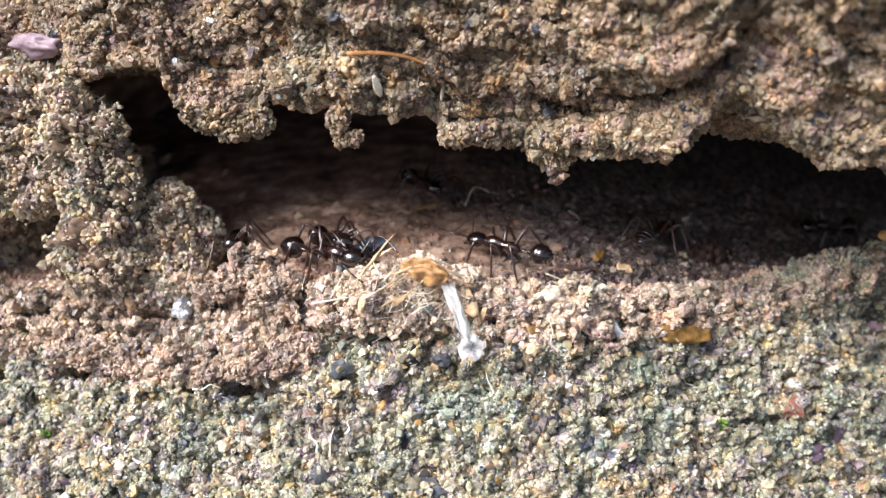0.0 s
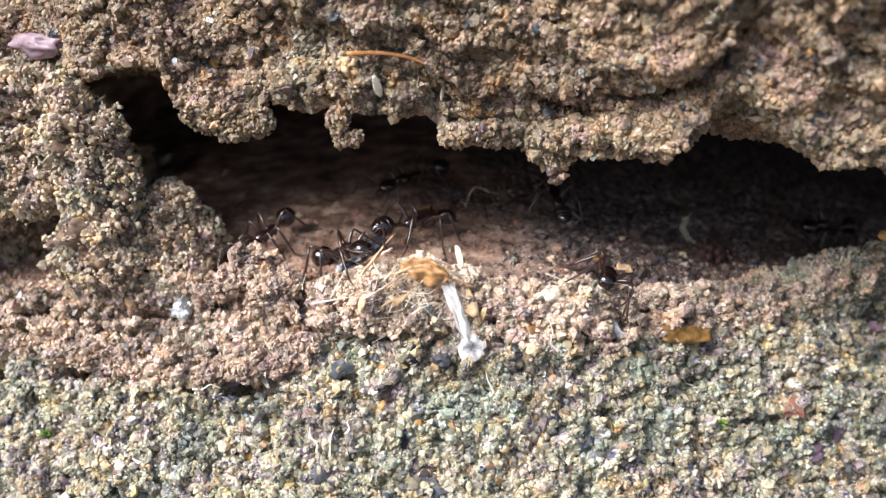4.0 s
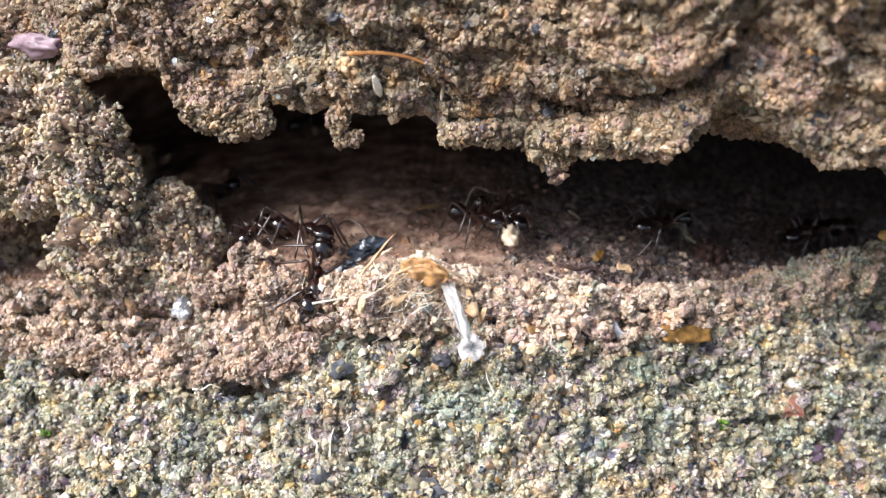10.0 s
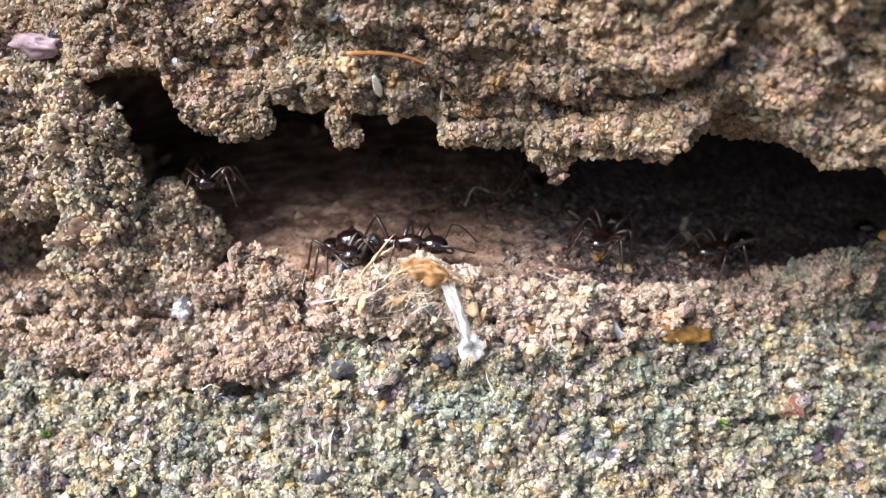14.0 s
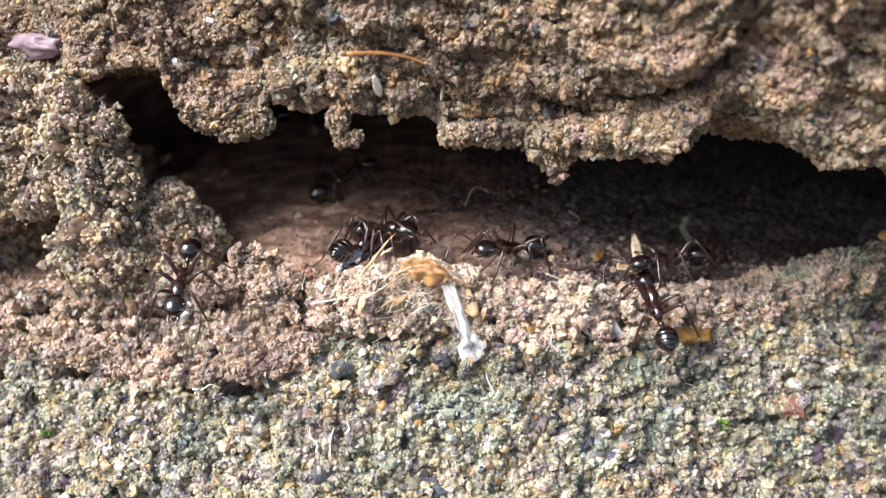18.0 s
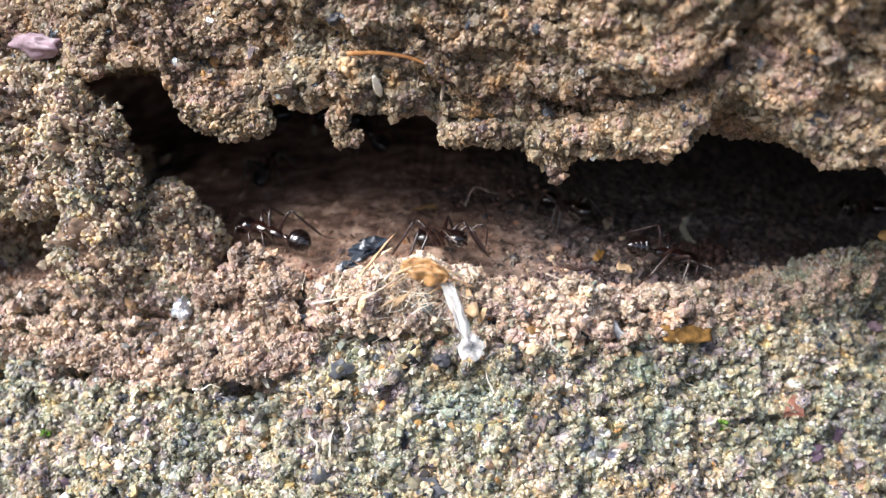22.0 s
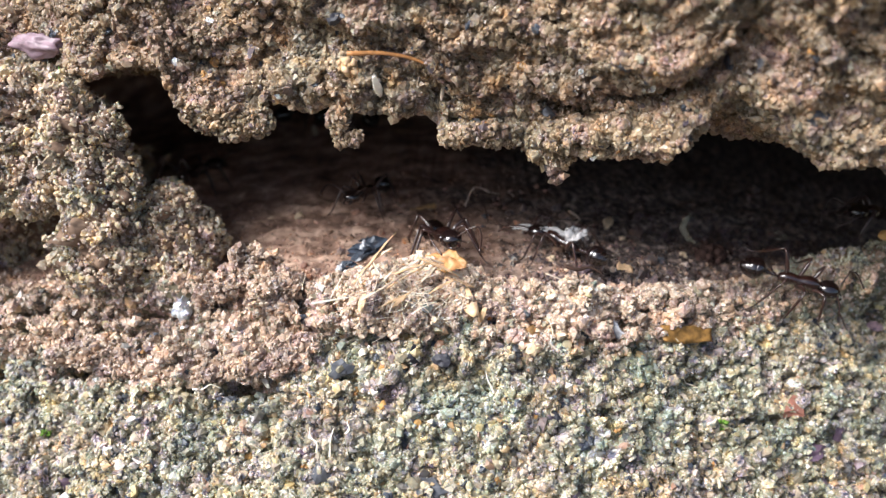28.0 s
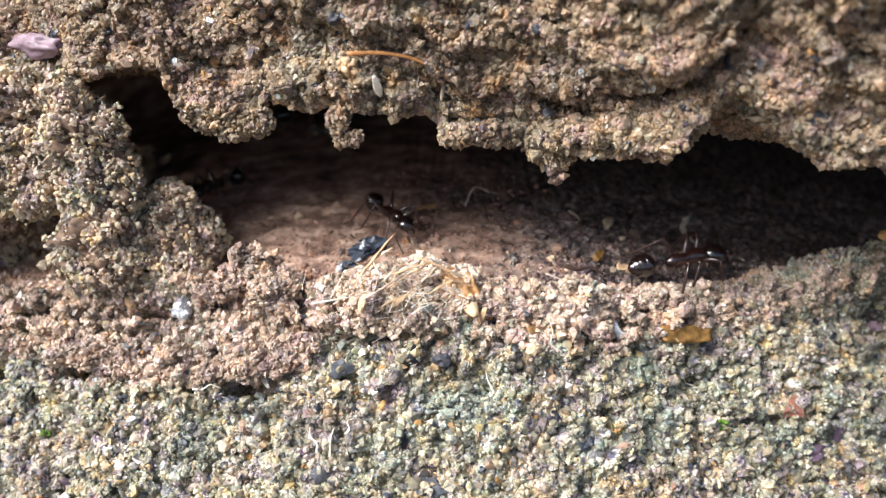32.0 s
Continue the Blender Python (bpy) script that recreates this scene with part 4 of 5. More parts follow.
# on the stone face and the lip
for x, v, rx, ry, rz, mt, lb in (
        (5.9, -5.9, .85, .75, .6, SLATE, "smooth grey pebble on the soil"), (7.2, -6.1, .6, .65, .5, PALE, "cream pebble on the soil"),
        (-2.3, -6.4, .95, .7, .6, COAL, "black pebble on the stone"), (0.0, -6.9, .8, .7, .6, COAL, "black pebble on the stone"),
        (31.6, -6.6, 1.1, 1.4, .5, SLATE, "slate-blue stone on the face"), (29.5, -14.0, 1.2, .75, .5, PURPLE, "purple stone chip on the face"),
        (31.5, -12.4, .9, .5, .35, PURPLE, "purple stone chip on the face"), (-9.6, -15.7, 1.1, .95, .6, SLATE, "round grey pebble on the face"),
        (-.9, -16.6, 1.15, .85, .6, SLATE, "grey pebble on the face"), (-25.8, -12.3, .65, .6, .5, COAL, "black pebble on the stone"),
        (-26.7, -11.5, .62, .55, .4, AMBER, "orange grain on the stone"), (-17.0, -10.2, .68, .6, .5, SLATE, "bluish grey pebble on the stone"),
        (-18.0, -9.0, .5, .5, .4, PALE, "pale rounded grain on the soil"), (-18.1, -7.5, .45, .4, .35, AMBER, "orange grain on the soil"),
        (-19.3, -7.8, .5, .4, .35, AMBER, "orange grain on the soil"), (-7.0, -10.7, .8, .8, .45, COAL, "dark blue pebble on the stone"),
        (-8.2, -7.6, .9, 1.1, .4, SLATE, "dark slate patch stone on the face"), (-2.1, -11.8, .42, .45, .35, AMBER, "orange grain on the stone"),
        (14.4, -12.9, .5, .6, .35, PALE, "cream grain on the stone"), (-1.1, -8.7, .4, .5, .35, PALE, "pale oval grain on the stone"),
        (-15.5, -14.2, .55, .5, .4, AMBER, "yellow grain on the stone"), (-4.8, -10.4, .4, .4, .35, AMBER, "orange grain on the stone"),
        (-29.9, -16.4, 1.0, .7, .4, PURPLE, "dark purple stone on the face"), (30.5, -3.5, .9, .5, .4, COAL, "black pebble under the mound"),
        (35.4, -3.9, .9, .8, .45, LILAC, "lilac stone under the mound"), (-11.0, -14.2, .7, .5, .4, PURPLE, "dark stone on the face"),
        (9.1, -11.5, .8, .5, .4, COAL, "black pebble on the stone"), (35.2, -.4, .75, .7, .6, AMBER, "large amber grain on the mound")):
    on_mound = 1.9 if mt is AMBER and x > 30 else rz * .12
    thing("pebble", stone(rx * .88, ry * .88, rz * .8, int(abs(x) * 9 + abs(v)) % 90, .5), mt, lay(x, v, x * 31, on_mound), lb, "pebble", "pebbles on the lower rock", False)
thing("red_chip", ball((0, 0, 0), (1.0, .8, .35), 33, .9, 1), BRICK_RED, lay(27.5, -10.8, 40, .2), "angular brick-red stone chip", "stone chip", smooth=False)
thing("moss_tuft", crumble([(0, 0, 0, .35, .35, .25), (.3, .2, .1, .25, .2, .2)], 20, .09, 3)[1], MOSS, lay(21.8, -12.0, 0, .25), "bright green moss speck", "moss")
thing("moss_tuft", crumble([(0, 0, 0, .5, .3, .2), (.3, .1, .1, .25, .2, .2)], 20, .09, 3)[1], MOSS, lay(-31.8, -12.5, 0, .25), "bright green moss speck", "moss")
thing("quartz_crystal", join(ball((0, 0, 0), (.85, .75, .65), 71, .7, 2), ball((.75, .35, .1), (.6, .5, .55), 73, .8, 2), ball((-.6, .4, .2), (.5, .45, .5), 74, .8, 2), ball((.2, -.5, .3), (.4, .4, .35), 76, .8, 2)), QUARTZ, lay(-20.6, -1.9, 20, 1.2), "milky bluish quartz crystal on the soil", "crystal", smooth=False)
thing("quartz_chip", stone(.55, .35, .3, 72, .4), PALE, lay(-19.3, -1.2, 70, .9), "cream quartz chip on the soil", "crystal", smooth=False)
thing("brown_husk", sheet(4.9, 1.5, .12, -.03, .22, 21, .25, 14, 6), HUSK_BROWN, lay(19.2, -4.9, -2, 1.15), "flat ochre-brown seed husk on the soil", "husk")
thing("orange_husk", sheet(2.9, .9, .1, .16, .15, 22, .7), HUSK, lay(6.9, -4.7, 14, .7), "curled orange husk scale on the soil", "husk")
thing("silvery_flake", sheet(2.1, 1.0, .06, .12, .12, 23, .2), SILVER, lay(14.8, -3.6, -58, 1.5, 10), "ribbed silvery wing flake on the soil", "flake")
thing("dark_twig", fibre(3.6, .24, .2, 4, .6), TWIG_DARK, lay(11.0, -.6, -4, 1.5), "short dark twig on the crevice lip", "twig")
thing("pale_stalk", fibre(4.2, .07, .25, 5, .6), STRAW, lay(9.2, -1.6, -12, 1.2), "thin pale stalk beside the dark twig", "straw")
thing("white_sliver", sheet(1.9, .55, .1, .08, .05, 26, .8), STRAW_PALE, lay(-13.7, -7.2, -62, 1.9, 10), "white papery sliver standing in the soil", "sliver")
for x, v, tr, l in ((-8.7, -13.3, 84, 2.4), (-10.0, -13.2, 112, 2.2), (9.0, -4.8, 94, 2.8), (-7.2, -12.2, 70, 1.4), (3.9, -8.6, 110, 1.9), (-18.6, -9.2, 2, 2.4), (20.4, -8.1, 120, 2.0)):
    thing("white_bristle", fibre(l, .09, .2, int(abs(x) * 10), .7), STRAW_PALE, lay(x, v, tr, .45), "fine whitish bristle lying on the grains", "bristle", "bristles on the rock")

# the chaff on the mound: many dry fibres, a husk, and a white membrane that is later dragged off
tuft = tagged(empty("chaff_tuft"), "matted tuft of dry straw fibres on the mound", "chaff")
for i in range(110):
    x = RND.normal(-2.4, 2.5)
    m = lay(x, RND.normal(-1.3, .9) - .14 * abs(x + 2), RND.normal(20 - 6 * (x + 2), 38), RND.uniform(.45, 1.1), RND.normal(0, 12))
    part("fibre", fibre(RND.uniform(.7, 2.8), RND.uniform(.03, .07), .04, 100 + i, .5), (STRAW, STRAW_PALE, STRAW, STRAW_PALE)[i % 4], tuft, at=m)
for x, v, tr, l, r in ((-8.9, -3.6, 17, 3.7, .24), (-5.2, -2.0, 38, 4.0, .2), (-3.6, -1.4, 28, 4.2, .2), (-7.6, -1.6, 40, 2.4, .16), (-1.2, .2, 5, 3.4, .15), (-2.6, .1, -60, 1.6, .14), (-.6, .9, 70, 1.4, .14)):
    part("straw", fibre(l, r * .5, .06, int(l * 50 + x), .4), STRAW_PALE if x < -7 else STRAW, tuft, "flat dry straw", at=lay(x, v, tr, 2.1 if x < -8 else 1.2))
for i in range(12):
    x = -5.6 + .55 * i
    part("blade", sheet(RND.uniform(2.6, 4.6), RND.uniform(.14, .24), .04, .1, .12, 340 + i, .8, 12, 4), (HUSK_TAN, STRAW, HUSK_TAN)[i % 3], tuft, "long tan straw blade",
         at=lay(x, RND.normal(-1.5, .4), 62 - 7 * i + RND.normal(0, 8), RND.uniform(1.3, 1.9), RND.uniform(-4, 12)))
for i in range(10):
    x = RND.uniform(-6, 2.6)
    part("blade", sheet(RND.uniform(1.6, 3.4), RND.uniform(.16, .36), .04, .1, .1, 300 + i, .7), (STRAW, STRAW_PALE, HUSK_TAN)[i % 3], tuft, "flat torn straw blade",
         at=lay(x, RND.normal(-.9, .6) - .12 * abs(x + 1), RND.normal(34 - 9 * (x + 2), 16), RND.uniform(.9, 1.4), RND.uniform(0, 16)))
for x, v, tr in ((-6.0, -2.9, 80), (3.6, -2.9, 50), (-3.4, -2.4, 36)):
    part("scale", sheet(1.5, .55, .07, .15, .1, int(x * 10 + 90), .6), (HUSK_TAN, STRAW)[int(x * 10) % 2], tuft, "ochre scale", at=lay(x, v, tr, .8))
thing("orange_scale", sheet(4.4, 1.3, .06, .1, .22, 41, .75, 12, 6), HUSK_TAN, lay(1.9, -2.0, -62, .4), "orange husk blade lodged in the chaff", "husk")
thing("tan_blade", sheet(4.2, 1.0, .08, .14, .15, 43, .7, 12, 5), STRAW, lay(2.2, -.6, -18, .75), "tan straw blade lodged in the chaff", "straw")

# on the crevice floor
for x, v, n, lb in ((-6.5, 5.2, 7, "crumpled blue-black insect shell fragment"), (-8.2, 1.6, 4, "small blue-black insect shell fragment")):
    shell_bit = tagged(empty("beetle_shell", lay(x, v, 25, .55)), lb, "insect shell")
    part("carapace", ball((0, 0, -.1), (.22 * n - .35, .14 * n - .2, .07 * n), int(51 - x), 1.1, 3), BEETLE, shell_bit, smooth=False)
    for k in range(n):
        m = pose(RND.normal(0, .1 * n) * MM, RND.normal(0, .06 * n) * MM, RND.uniform(.2, .5) * MM, RND.normal(0, 22), RND.normal(0, 22), RND.uniform(-40, 60))
        part("flake", sheet(RND.uniform(.7, 1.5), RND.uniform(.3, .7), .05, .25, .2, 90 + k - int(x), .5), (BEETLE, BEETLE, SILVER)[k % 3], shell_bit, "torn shell flake", at=m)
for x, v, tr, l in ((22.6, 7.5, 80, 3.0), (29.4, 6.4, -128, 3.9)):
    bend = arc([(-.42 * l, 0, .1), (-.2 * l, .22 * l, .5), (.12 * l, .26 * l, 1.1), (.4 * l, .02 * l, 1.5), (.5 * l, -.2 * l, 1.5)], 6)
    thing("shed_skin", tube(bend, np.interp(np.linspace(0, 1, len(bend)), [0, .2, .7, 1], [.12, .4, .34, .1]), 8, .35), SKIN, lay(x, v, tr, .7, 10), "translucent curled shed skin on the floor", "shed skin", "shed skins")
thing("terracotta_crumb", crumble([(0, 0, 0, 1.2, 1.0, .8), (.8, .3, .2, .8, .7, .6)], 14, .2, 4)[1], TERRACOTTA, lay(23.3, 4.4, 0, .4), "reddish brown soil crumb on the floor", "soil crumb")
for x, v, rx, mt, lb in ((-13.8, 13.1, .6, PALE, "pale flake on the crevice floor"), (16.4, 8.5, .5, PALE, "pale grain on the crevice floor"), (4.0, 13, .45, SLATE, "grey grain on the crevice floor"),
                         (-16.5, 12.8, .3, PALE, "pale grain on the crevice floor"), (19.0, 4.0, .6, SLATE, "grey grain on the crevice floor"), (27.0, 3.5, .7, SLATE, "dark grain on the crevice floor"),
                         (21.2, 5.0, .55, PALE, "pale grain on the crevice floor"), (12.8, 3.2, .5, SLATE, "grey grain on the crevice floor"), (9.5, 4.2, .6, PALE, "pale chip on the crevice floor")):
    thing("floor_grain", stone(rx * .8, rx * .65, rx * .55, int(abs(x) * 7), .65), mt, lay(x, v, x * 9, rx * .2), lb, "grain", "grains on the crevice floor", False)

# bits of leaf and stalk far back on the floor
thing("leaf_bit", sheet(2.6, 1.3, .06, .12, .3, 51, .5), HUSK, lay(-1.9, 15.2, 20, .35), "torn ochre leaf bit on the floor", "leaf")
thing("leaf_bit", sheet(1.8, .8, .06, .1, .25, 52, .5), HUSK_BROWN, lay(13.6, 4.2, 50, .5), "small rust-brown leaf bit on the floor", "leaf")
thing("leaf_bit", sheet(1.5, 1.0, .06, .1, .25, 53, .5), HUSK_TAN, lay(15.6, 2.6, -20, .35), "tan papery leaf bit on the floor", "leaf")
thing("stalk", fibre(5.2, .16, .6, 54, .6), TWIG_DARK, lay(2.6, 14.0, -52, .3), "bent dark stalk on the floor", "twig")
thing("stalk", fibre(4.4, .1, .5, 55, .6), STRAW, lay(4.0, 16.5, 28, .3), "thin dry stalk on the floor", "twig")
thing("stalk", fibre(3.4, .1, .4, 56, .6), STRAW, lay(12.6, 12.5, 70, .3), "thin dry stalk on the floor", "twig")

# larger grains set in the two faces, each by itself
PEB = [mesh_np("pebble", *stone(1, .8, .7, 200 + i, .6), PEBBLE, False) for i in range(8)]


def stud(parent, posed, n, alo, ahi, blo, bhi, sizes_):
    for i in range(n):
        a, b, r = RND.uniform(alo, ahi), RND.uniform(blo, bhi), RND.uniform(*sizes_)
        if parent is lower and (math.hypot(a - 27.5, b + 10.8) < 1.6 or abs(a - 19.2) < 2.8 and abs(b + 4.9) < 1.2):
            continue
        ob = new("pebble", PEB[i % 8])
        ob.parent = parent
        ob.matrix_basis = posed(a, b, RND.uniform(0, 360), r * .25) @ Matrix.Diagonal((r, r, r, 1))


stud(lower, lay, 290, -37, 37, -18.5, -2, (.2, .42))
stud(upper, on_brow, 200, -37, 37, .5, 16, (.2, .42))
# ---- what moves ----


def gait(legs, rows, seed):
    """Legs swing in two threes while the ant goes; they rest while it stands."""
    g = np.random.default_rng(seed)
    rt = np.array([r[0] for r in rows])
    rx, rv = np.array([r[1] for r in rows]), np.array([r[2] for r in rows])
    ts = np.arange(0, 32.01, 0.1)
    x, v = np.interp(ts, rt, rx), np.interp(ts, rt, rv)
    step = np.hypot(np.diff(x, prepend=x[0]), np.diff(v, prepend=v[0]))
    walked = np.cumsum(step)
    for i, (leg, hip, nm, s) in enumerate(legs):
        group = (("fore", "mid", "hind").index(nm) + (s > 0)) % 2
        rest, tuck = g.uniform(-11, 11), g.uniform(-5, 6)
        keys = []
        for k, t in enumerate(ts):
            near = step[max(0, k - 1):k + 2].max() > 0.12
            if not near and 0 < k < len(ts) - 1:
                continue
            a = walked[k] / 5.6 * 2 * math.pi + group * math.pi
            go = 1.0 if step[k] > 0.12 else 0.35
            swing, raised = rest + 17 * go * math.sin(a), tuck + 9 * go * max(0.0, math.cos(a))
            keys.append((float(t), Matrix.Translation(hip) @ pose(0, 0, 0, raised * s, 0, swing * s)))
        walk(leg, keys)


def feel(feelers, seed):
    """Antennae keep testing the ground and the air."""
    g = np.random.default_rng(seed)
    for ob, base, s in feelers:
        keys, t = [], 0.0
        while t < 32:
            keys.append((t, Matrix.Translation(base) @ pose(0, 0, 0, s * g.normal(0, 6), g.normal(0, 14), s * g.normal(0, 16))))
            t += g.uniform(0.35, 1.1)
        keys.append((32.0, keys[-1][1]))
        walk(ob, keys)


PATHS = {
    "A": [(0, -9.6, 1.6, -28, 2), (0.5, -9.3, 1.4, -16, 2), (1, -9.4, 1.4, -20, 6), (1.5, -9.1, 2.7, 32, -12), (2, -7.5, 2.3, -32, 12), (2.5, -7.5, 1.9, 12, -2), (3, -7.4, 1.5, 8, 0), (3.5, -7.4, 1.3, -32, 12), (5.5, -9.8, 2.6, -48, 18), (5.75, -10.5, 3.2, 0, 3), (6, -11.2, 3.8, 48, -12), (6.25, -10.7, 3.2, 0, 5), (6.5, -10.2, 2.6, -48, 22), (7, -8.5, 1.7, -48, 14), (7.5, -8.6, 1.3, -48, 12), (8, -7.9, 1.3, -48, 14), (8.5, -8.7, 1.3, -52, 22), (9, -7.9, 1.3, -48, 20), (9.5, -9.2, -1.6, -76, 14), (10, -12, -0.8, -92, 25), (10.5, -9, 1.2, -60, 14), (11, -8.8, 1.3, -56, 18), (11.5, -9, 1.3, -52, 18), (12, -10.2, 1.3, -36, 20), (12.5, -10.2, 1.3, -52, 22), (13, -9.6, 0.6, -50, 0), (13.5, -7.7, 1.2, -60, 8), (14.5, -8.2, 1.2, -60, 14), (16.5, -8, 1.2, -68, 16), (17.5, -7.7, 1.2, -68, 18), (17.75, -7, 2.1, -4, 3), (18, -6.4, 3.1, 60, -12), (18.5, -6.8, 2.7, 60, -10), (19, -7.4, 1.8, 56, -12), (19.5, -9.7, 1.7, 56, -12), (20, -9.8, 1.7, 56, -12), (20.5, -7.7, 2.3, 60, -12), (21, -8.6, 3.6, 84, -2), (21.5, -12.1, 4.2, 124, -8), (22, -14.7, 5.6, 154, -10), (22.5, -19.3, 11.6, 136, 0), (23, -20.6, 13.6, 146, 13), (23.5, -23.1, 15.9, 124, 20), (24, -22.1, 17.8, 140, 16), (25, -23.3, 16.1, 153, 12), (25.5, -23.4, 15.8, 120, 14), (27.5, -24.9, 19.2, 64, -12), (28, -25.2, 18.9, 64, -12), (28.5, -24.9, 19.2, 64, -12), (29, -23.9, 16.8, 60, -4), (29.5, -20.8, 18.3, 40, -12), (30, -20.7, 15, 95, -1), (30.12, -21.2, 15.8, 39, 0), (30.25, -21.7, 16.7, -18, 1), (30.5, -21, 16.3, -88, 14), (31, -18.9, 10.9, -75, 5), (31.5, -22.1, 16.6, -96, 10), (32, -22.3, 16.9, -96, 8)],
    "D": [(0, -9.4, 3.7, -56, 14), (0.5, -5.4, 3.8, -44, 20), (0.75, -4.5, 4.7, 2, 4), (1, -3.6, 5.5, 48, -12), (1.25, -3.5, 5.2, -4, 3), (1.5, -3.3, 5, -56, 18), (2, -2.7, 4.8, -60, 26), (2.5, -1.2, 4.9, -60, 12), (2.75, -1.4, 6, 0, 0), (3, -1.6, 7, 60, -12), (3.5, -2.3, 6.9, 76, -10), (4.17, -2.4, 7.3, 20, -7), (4.83, -2.5, 7.8, -36, -4), (5.5, -2.6, 8.2, -92, -2), (6, -2.4, 13.2, -96, 16), (6.5, -4, 10.1, -52, 34), (6.67, -4.6, 11, 5, 18), (6.83, -5.2, 11.9, 62, 3), (7, -5.8, 12.8, 120, -12), (7.5, -3.1, 20.2, 96, -12), (8, -3.2, 20, 96, -12), (8.5, -5.4, 23.6, 96, -12), (9.5, -16.1, 39, 120, 0), (15, -16.1, 39, 60, 0), (32, -16.1, 39, 60, 0)],
    "BIG": [(0, -23, 40, 20, 0), (4.4, -23, 39, -20, 0), (8.8, -23, 38, -60, 0), (9.5, -21.1, 14.5, -64, 8), (10, -12.3, 5.1, -42, 6), (10.5, -9.6, 3, -48, 18), (10.75, -8.8, 2.8, 0, 3), (11, -8.1, 2.5, 48, -12), (11.5, -6.4, 1.7, 52, -2), (11.75, -5.5, 2.1, 0, 7), (12, -4.6, 2.5, -52, 16), (12.5, -4, 2.5, -36, 16), (13, -3.9, 2.9, -12, 4), (13.5, -3.9, 3, -8, 0), (14, -3.9, 2.9, -8, 0), (14.5, -3.8, 2.8, -28, 10), (16.5, -4.2, 3.3, -32, 14), (17, -4.6, 3.3, -48, 20), (17.5, -5.5, 3.4, -52, 28), (18, -4.6, 4.4, -48, 24), (18.5, -4.1, 5, -48, 16), (19, -2.8, 4.2, -48, 22), (19.5, -3.1, 3.5, -40, 18), (20, -3.7, 3.1, -48, 20), (20.5, -2.8, 4, -56, 16), (21, -2, 2.6, -68, 8), (21.5, -0.8, 4.2, -56, 30), (22, 0.1, 3.4, -68, 16), (22.5, -0.3, 4.4, -76, 26), (23, 0, 4.4, -92, 26), (23.5, 0.8, 4.1, -108, 20), (24, 0.6, 3.3, -112, 12), (24.5, 0.4, 3.5, -112, 18), (25, 0.4, 3.5, -116, 16), (25.5, 0.3, 3.3, -120, 12), (27.5, -1.2, 3.8, -100, 16), (28, 0.2, 4.4, -76, 28), (28.25, 0.8, 4.9, -26, 8), (28.5, 1.7, 3.6, -42, 16), (28.75, 1.8, 4.6, -16, 3), (29, 2.2, 2.7, -70, 17), (29.5, 2.2, 3.8, -60, 16), (30, 2.4, 4.2, -80, 12), (30.5, 3.5, 3.3, -60, 16), (31, 5.8, 2.1, -60, 18), (31.5, 11.6, 0.1, -32, 6), (32, 19.7, 1.7, 5, -4)],
    "C": [(0, 5.5, 3.1, 144, -8), (0.5, 5.1, 4.2, 152, -2), (1, 6, 3.3, 144, -12), (1.5, 6.7, 4.6, 116, -8), (2, 8.3, 9.7, 96, -8), (2.5, 9.6, 10.6, 80, -6), (3, 9.5, 11.6, 84, -6), (3.5, 9.7, 11.7, 84, -2), (5.5, 13.1, 15.8, 76, -12), (6, 12.1, 13.7, 100, -6), (6.5, 13.4, 15.2, 104, -12), (7, 11.7, 14.9, 172, 12), (7.5, 10, 14.5, 240, 36), (8.5, 7.5, 12.2, 244, 28), (8.67, 7, 12.3, 184, 15), (8.83, 6.4, 12.4, 124, 2), (9, 5.9, 12.5, 64, -10), (9.25, 4.7, 10.9, 0, 2), (9.5, 3.5, 9.3, -64, 14), (10, 3.2, 8.1, -60, 26), (10.25, 2.2, 7.9, 6, 7), (10.5, 1.2, 7.7, 72, -12), (10.75, 0.6, 9.2, 4, 3), (11, 0.1, 10.7, -64, 18), (11.25, -0.1, 12, 0, 3), (11.5, -0.2, 13.3, 64, -12), (11.75, 1.2, 11.9, -4, 2), (12, 2.6, 10.5, -72, 16), (12.17, 4.3, 11.7, -130, 6), (12.33, 5.9, 12.8, -189, -2), (12.5, 7.6, 14, -248, -12), (12.67, 8.4, 13.8, -305, 0), (12.83, 9.2, 13.6, -362, 12), (13, 10, 13.4, -420, 24), (13.5, 7.9, 9, -456, 18), (13.67, 8.2, 11.2, -400, 8), (13.83, 8.4, 13.5, -344, -2), (14, 8.7, 15.7, -288, -12), (14.5, 10.2, 16.6, -284, -12), (16.5, 9.2, 37, -300, 0), (32, 9.2, 39, -300, 0)],
    "E5": [(0, 4.6, 40, -90, 0), (4.5, 0, 36, -80, 0), (5.5, 2.1, 2.9, -84, 10), (6, 3.1, 3.1, -64, 12), (6.5, 5.4, 1.9, -88, 18), (7, 6.8, 1.9, -68, 26), (7.5, 6.7, 2, -72, 30), (8, 7.4, 1.8, -68, 36), (8.5, 7.6, 2.4, -68, 34), (9, 6.2, 8, -76, 6), (9.5, 5.5, 9.3, -60, 24), (10, 5.2, 9.6, -64, 24), (10.5, 5.2, 9.5, -100, 24), (11, 5.2, 9.5, -92, 20), (11.5, 4.4, 10.2, -124, 24), (11.75, 4.1, 9.3, -178, 12), (12, 3.8, 8.4, -232, 0), (12.5, 0.6, 12, -248, 4), (13, -4.3, 17.8, -252, -10), (13.5, -5.1, 21.9, -260, -12), (14.5, -6.8, 25.2, -260, -12), (16, -13.8, 41, -260, 0), (32, -13.8, 41, -260, 0)],
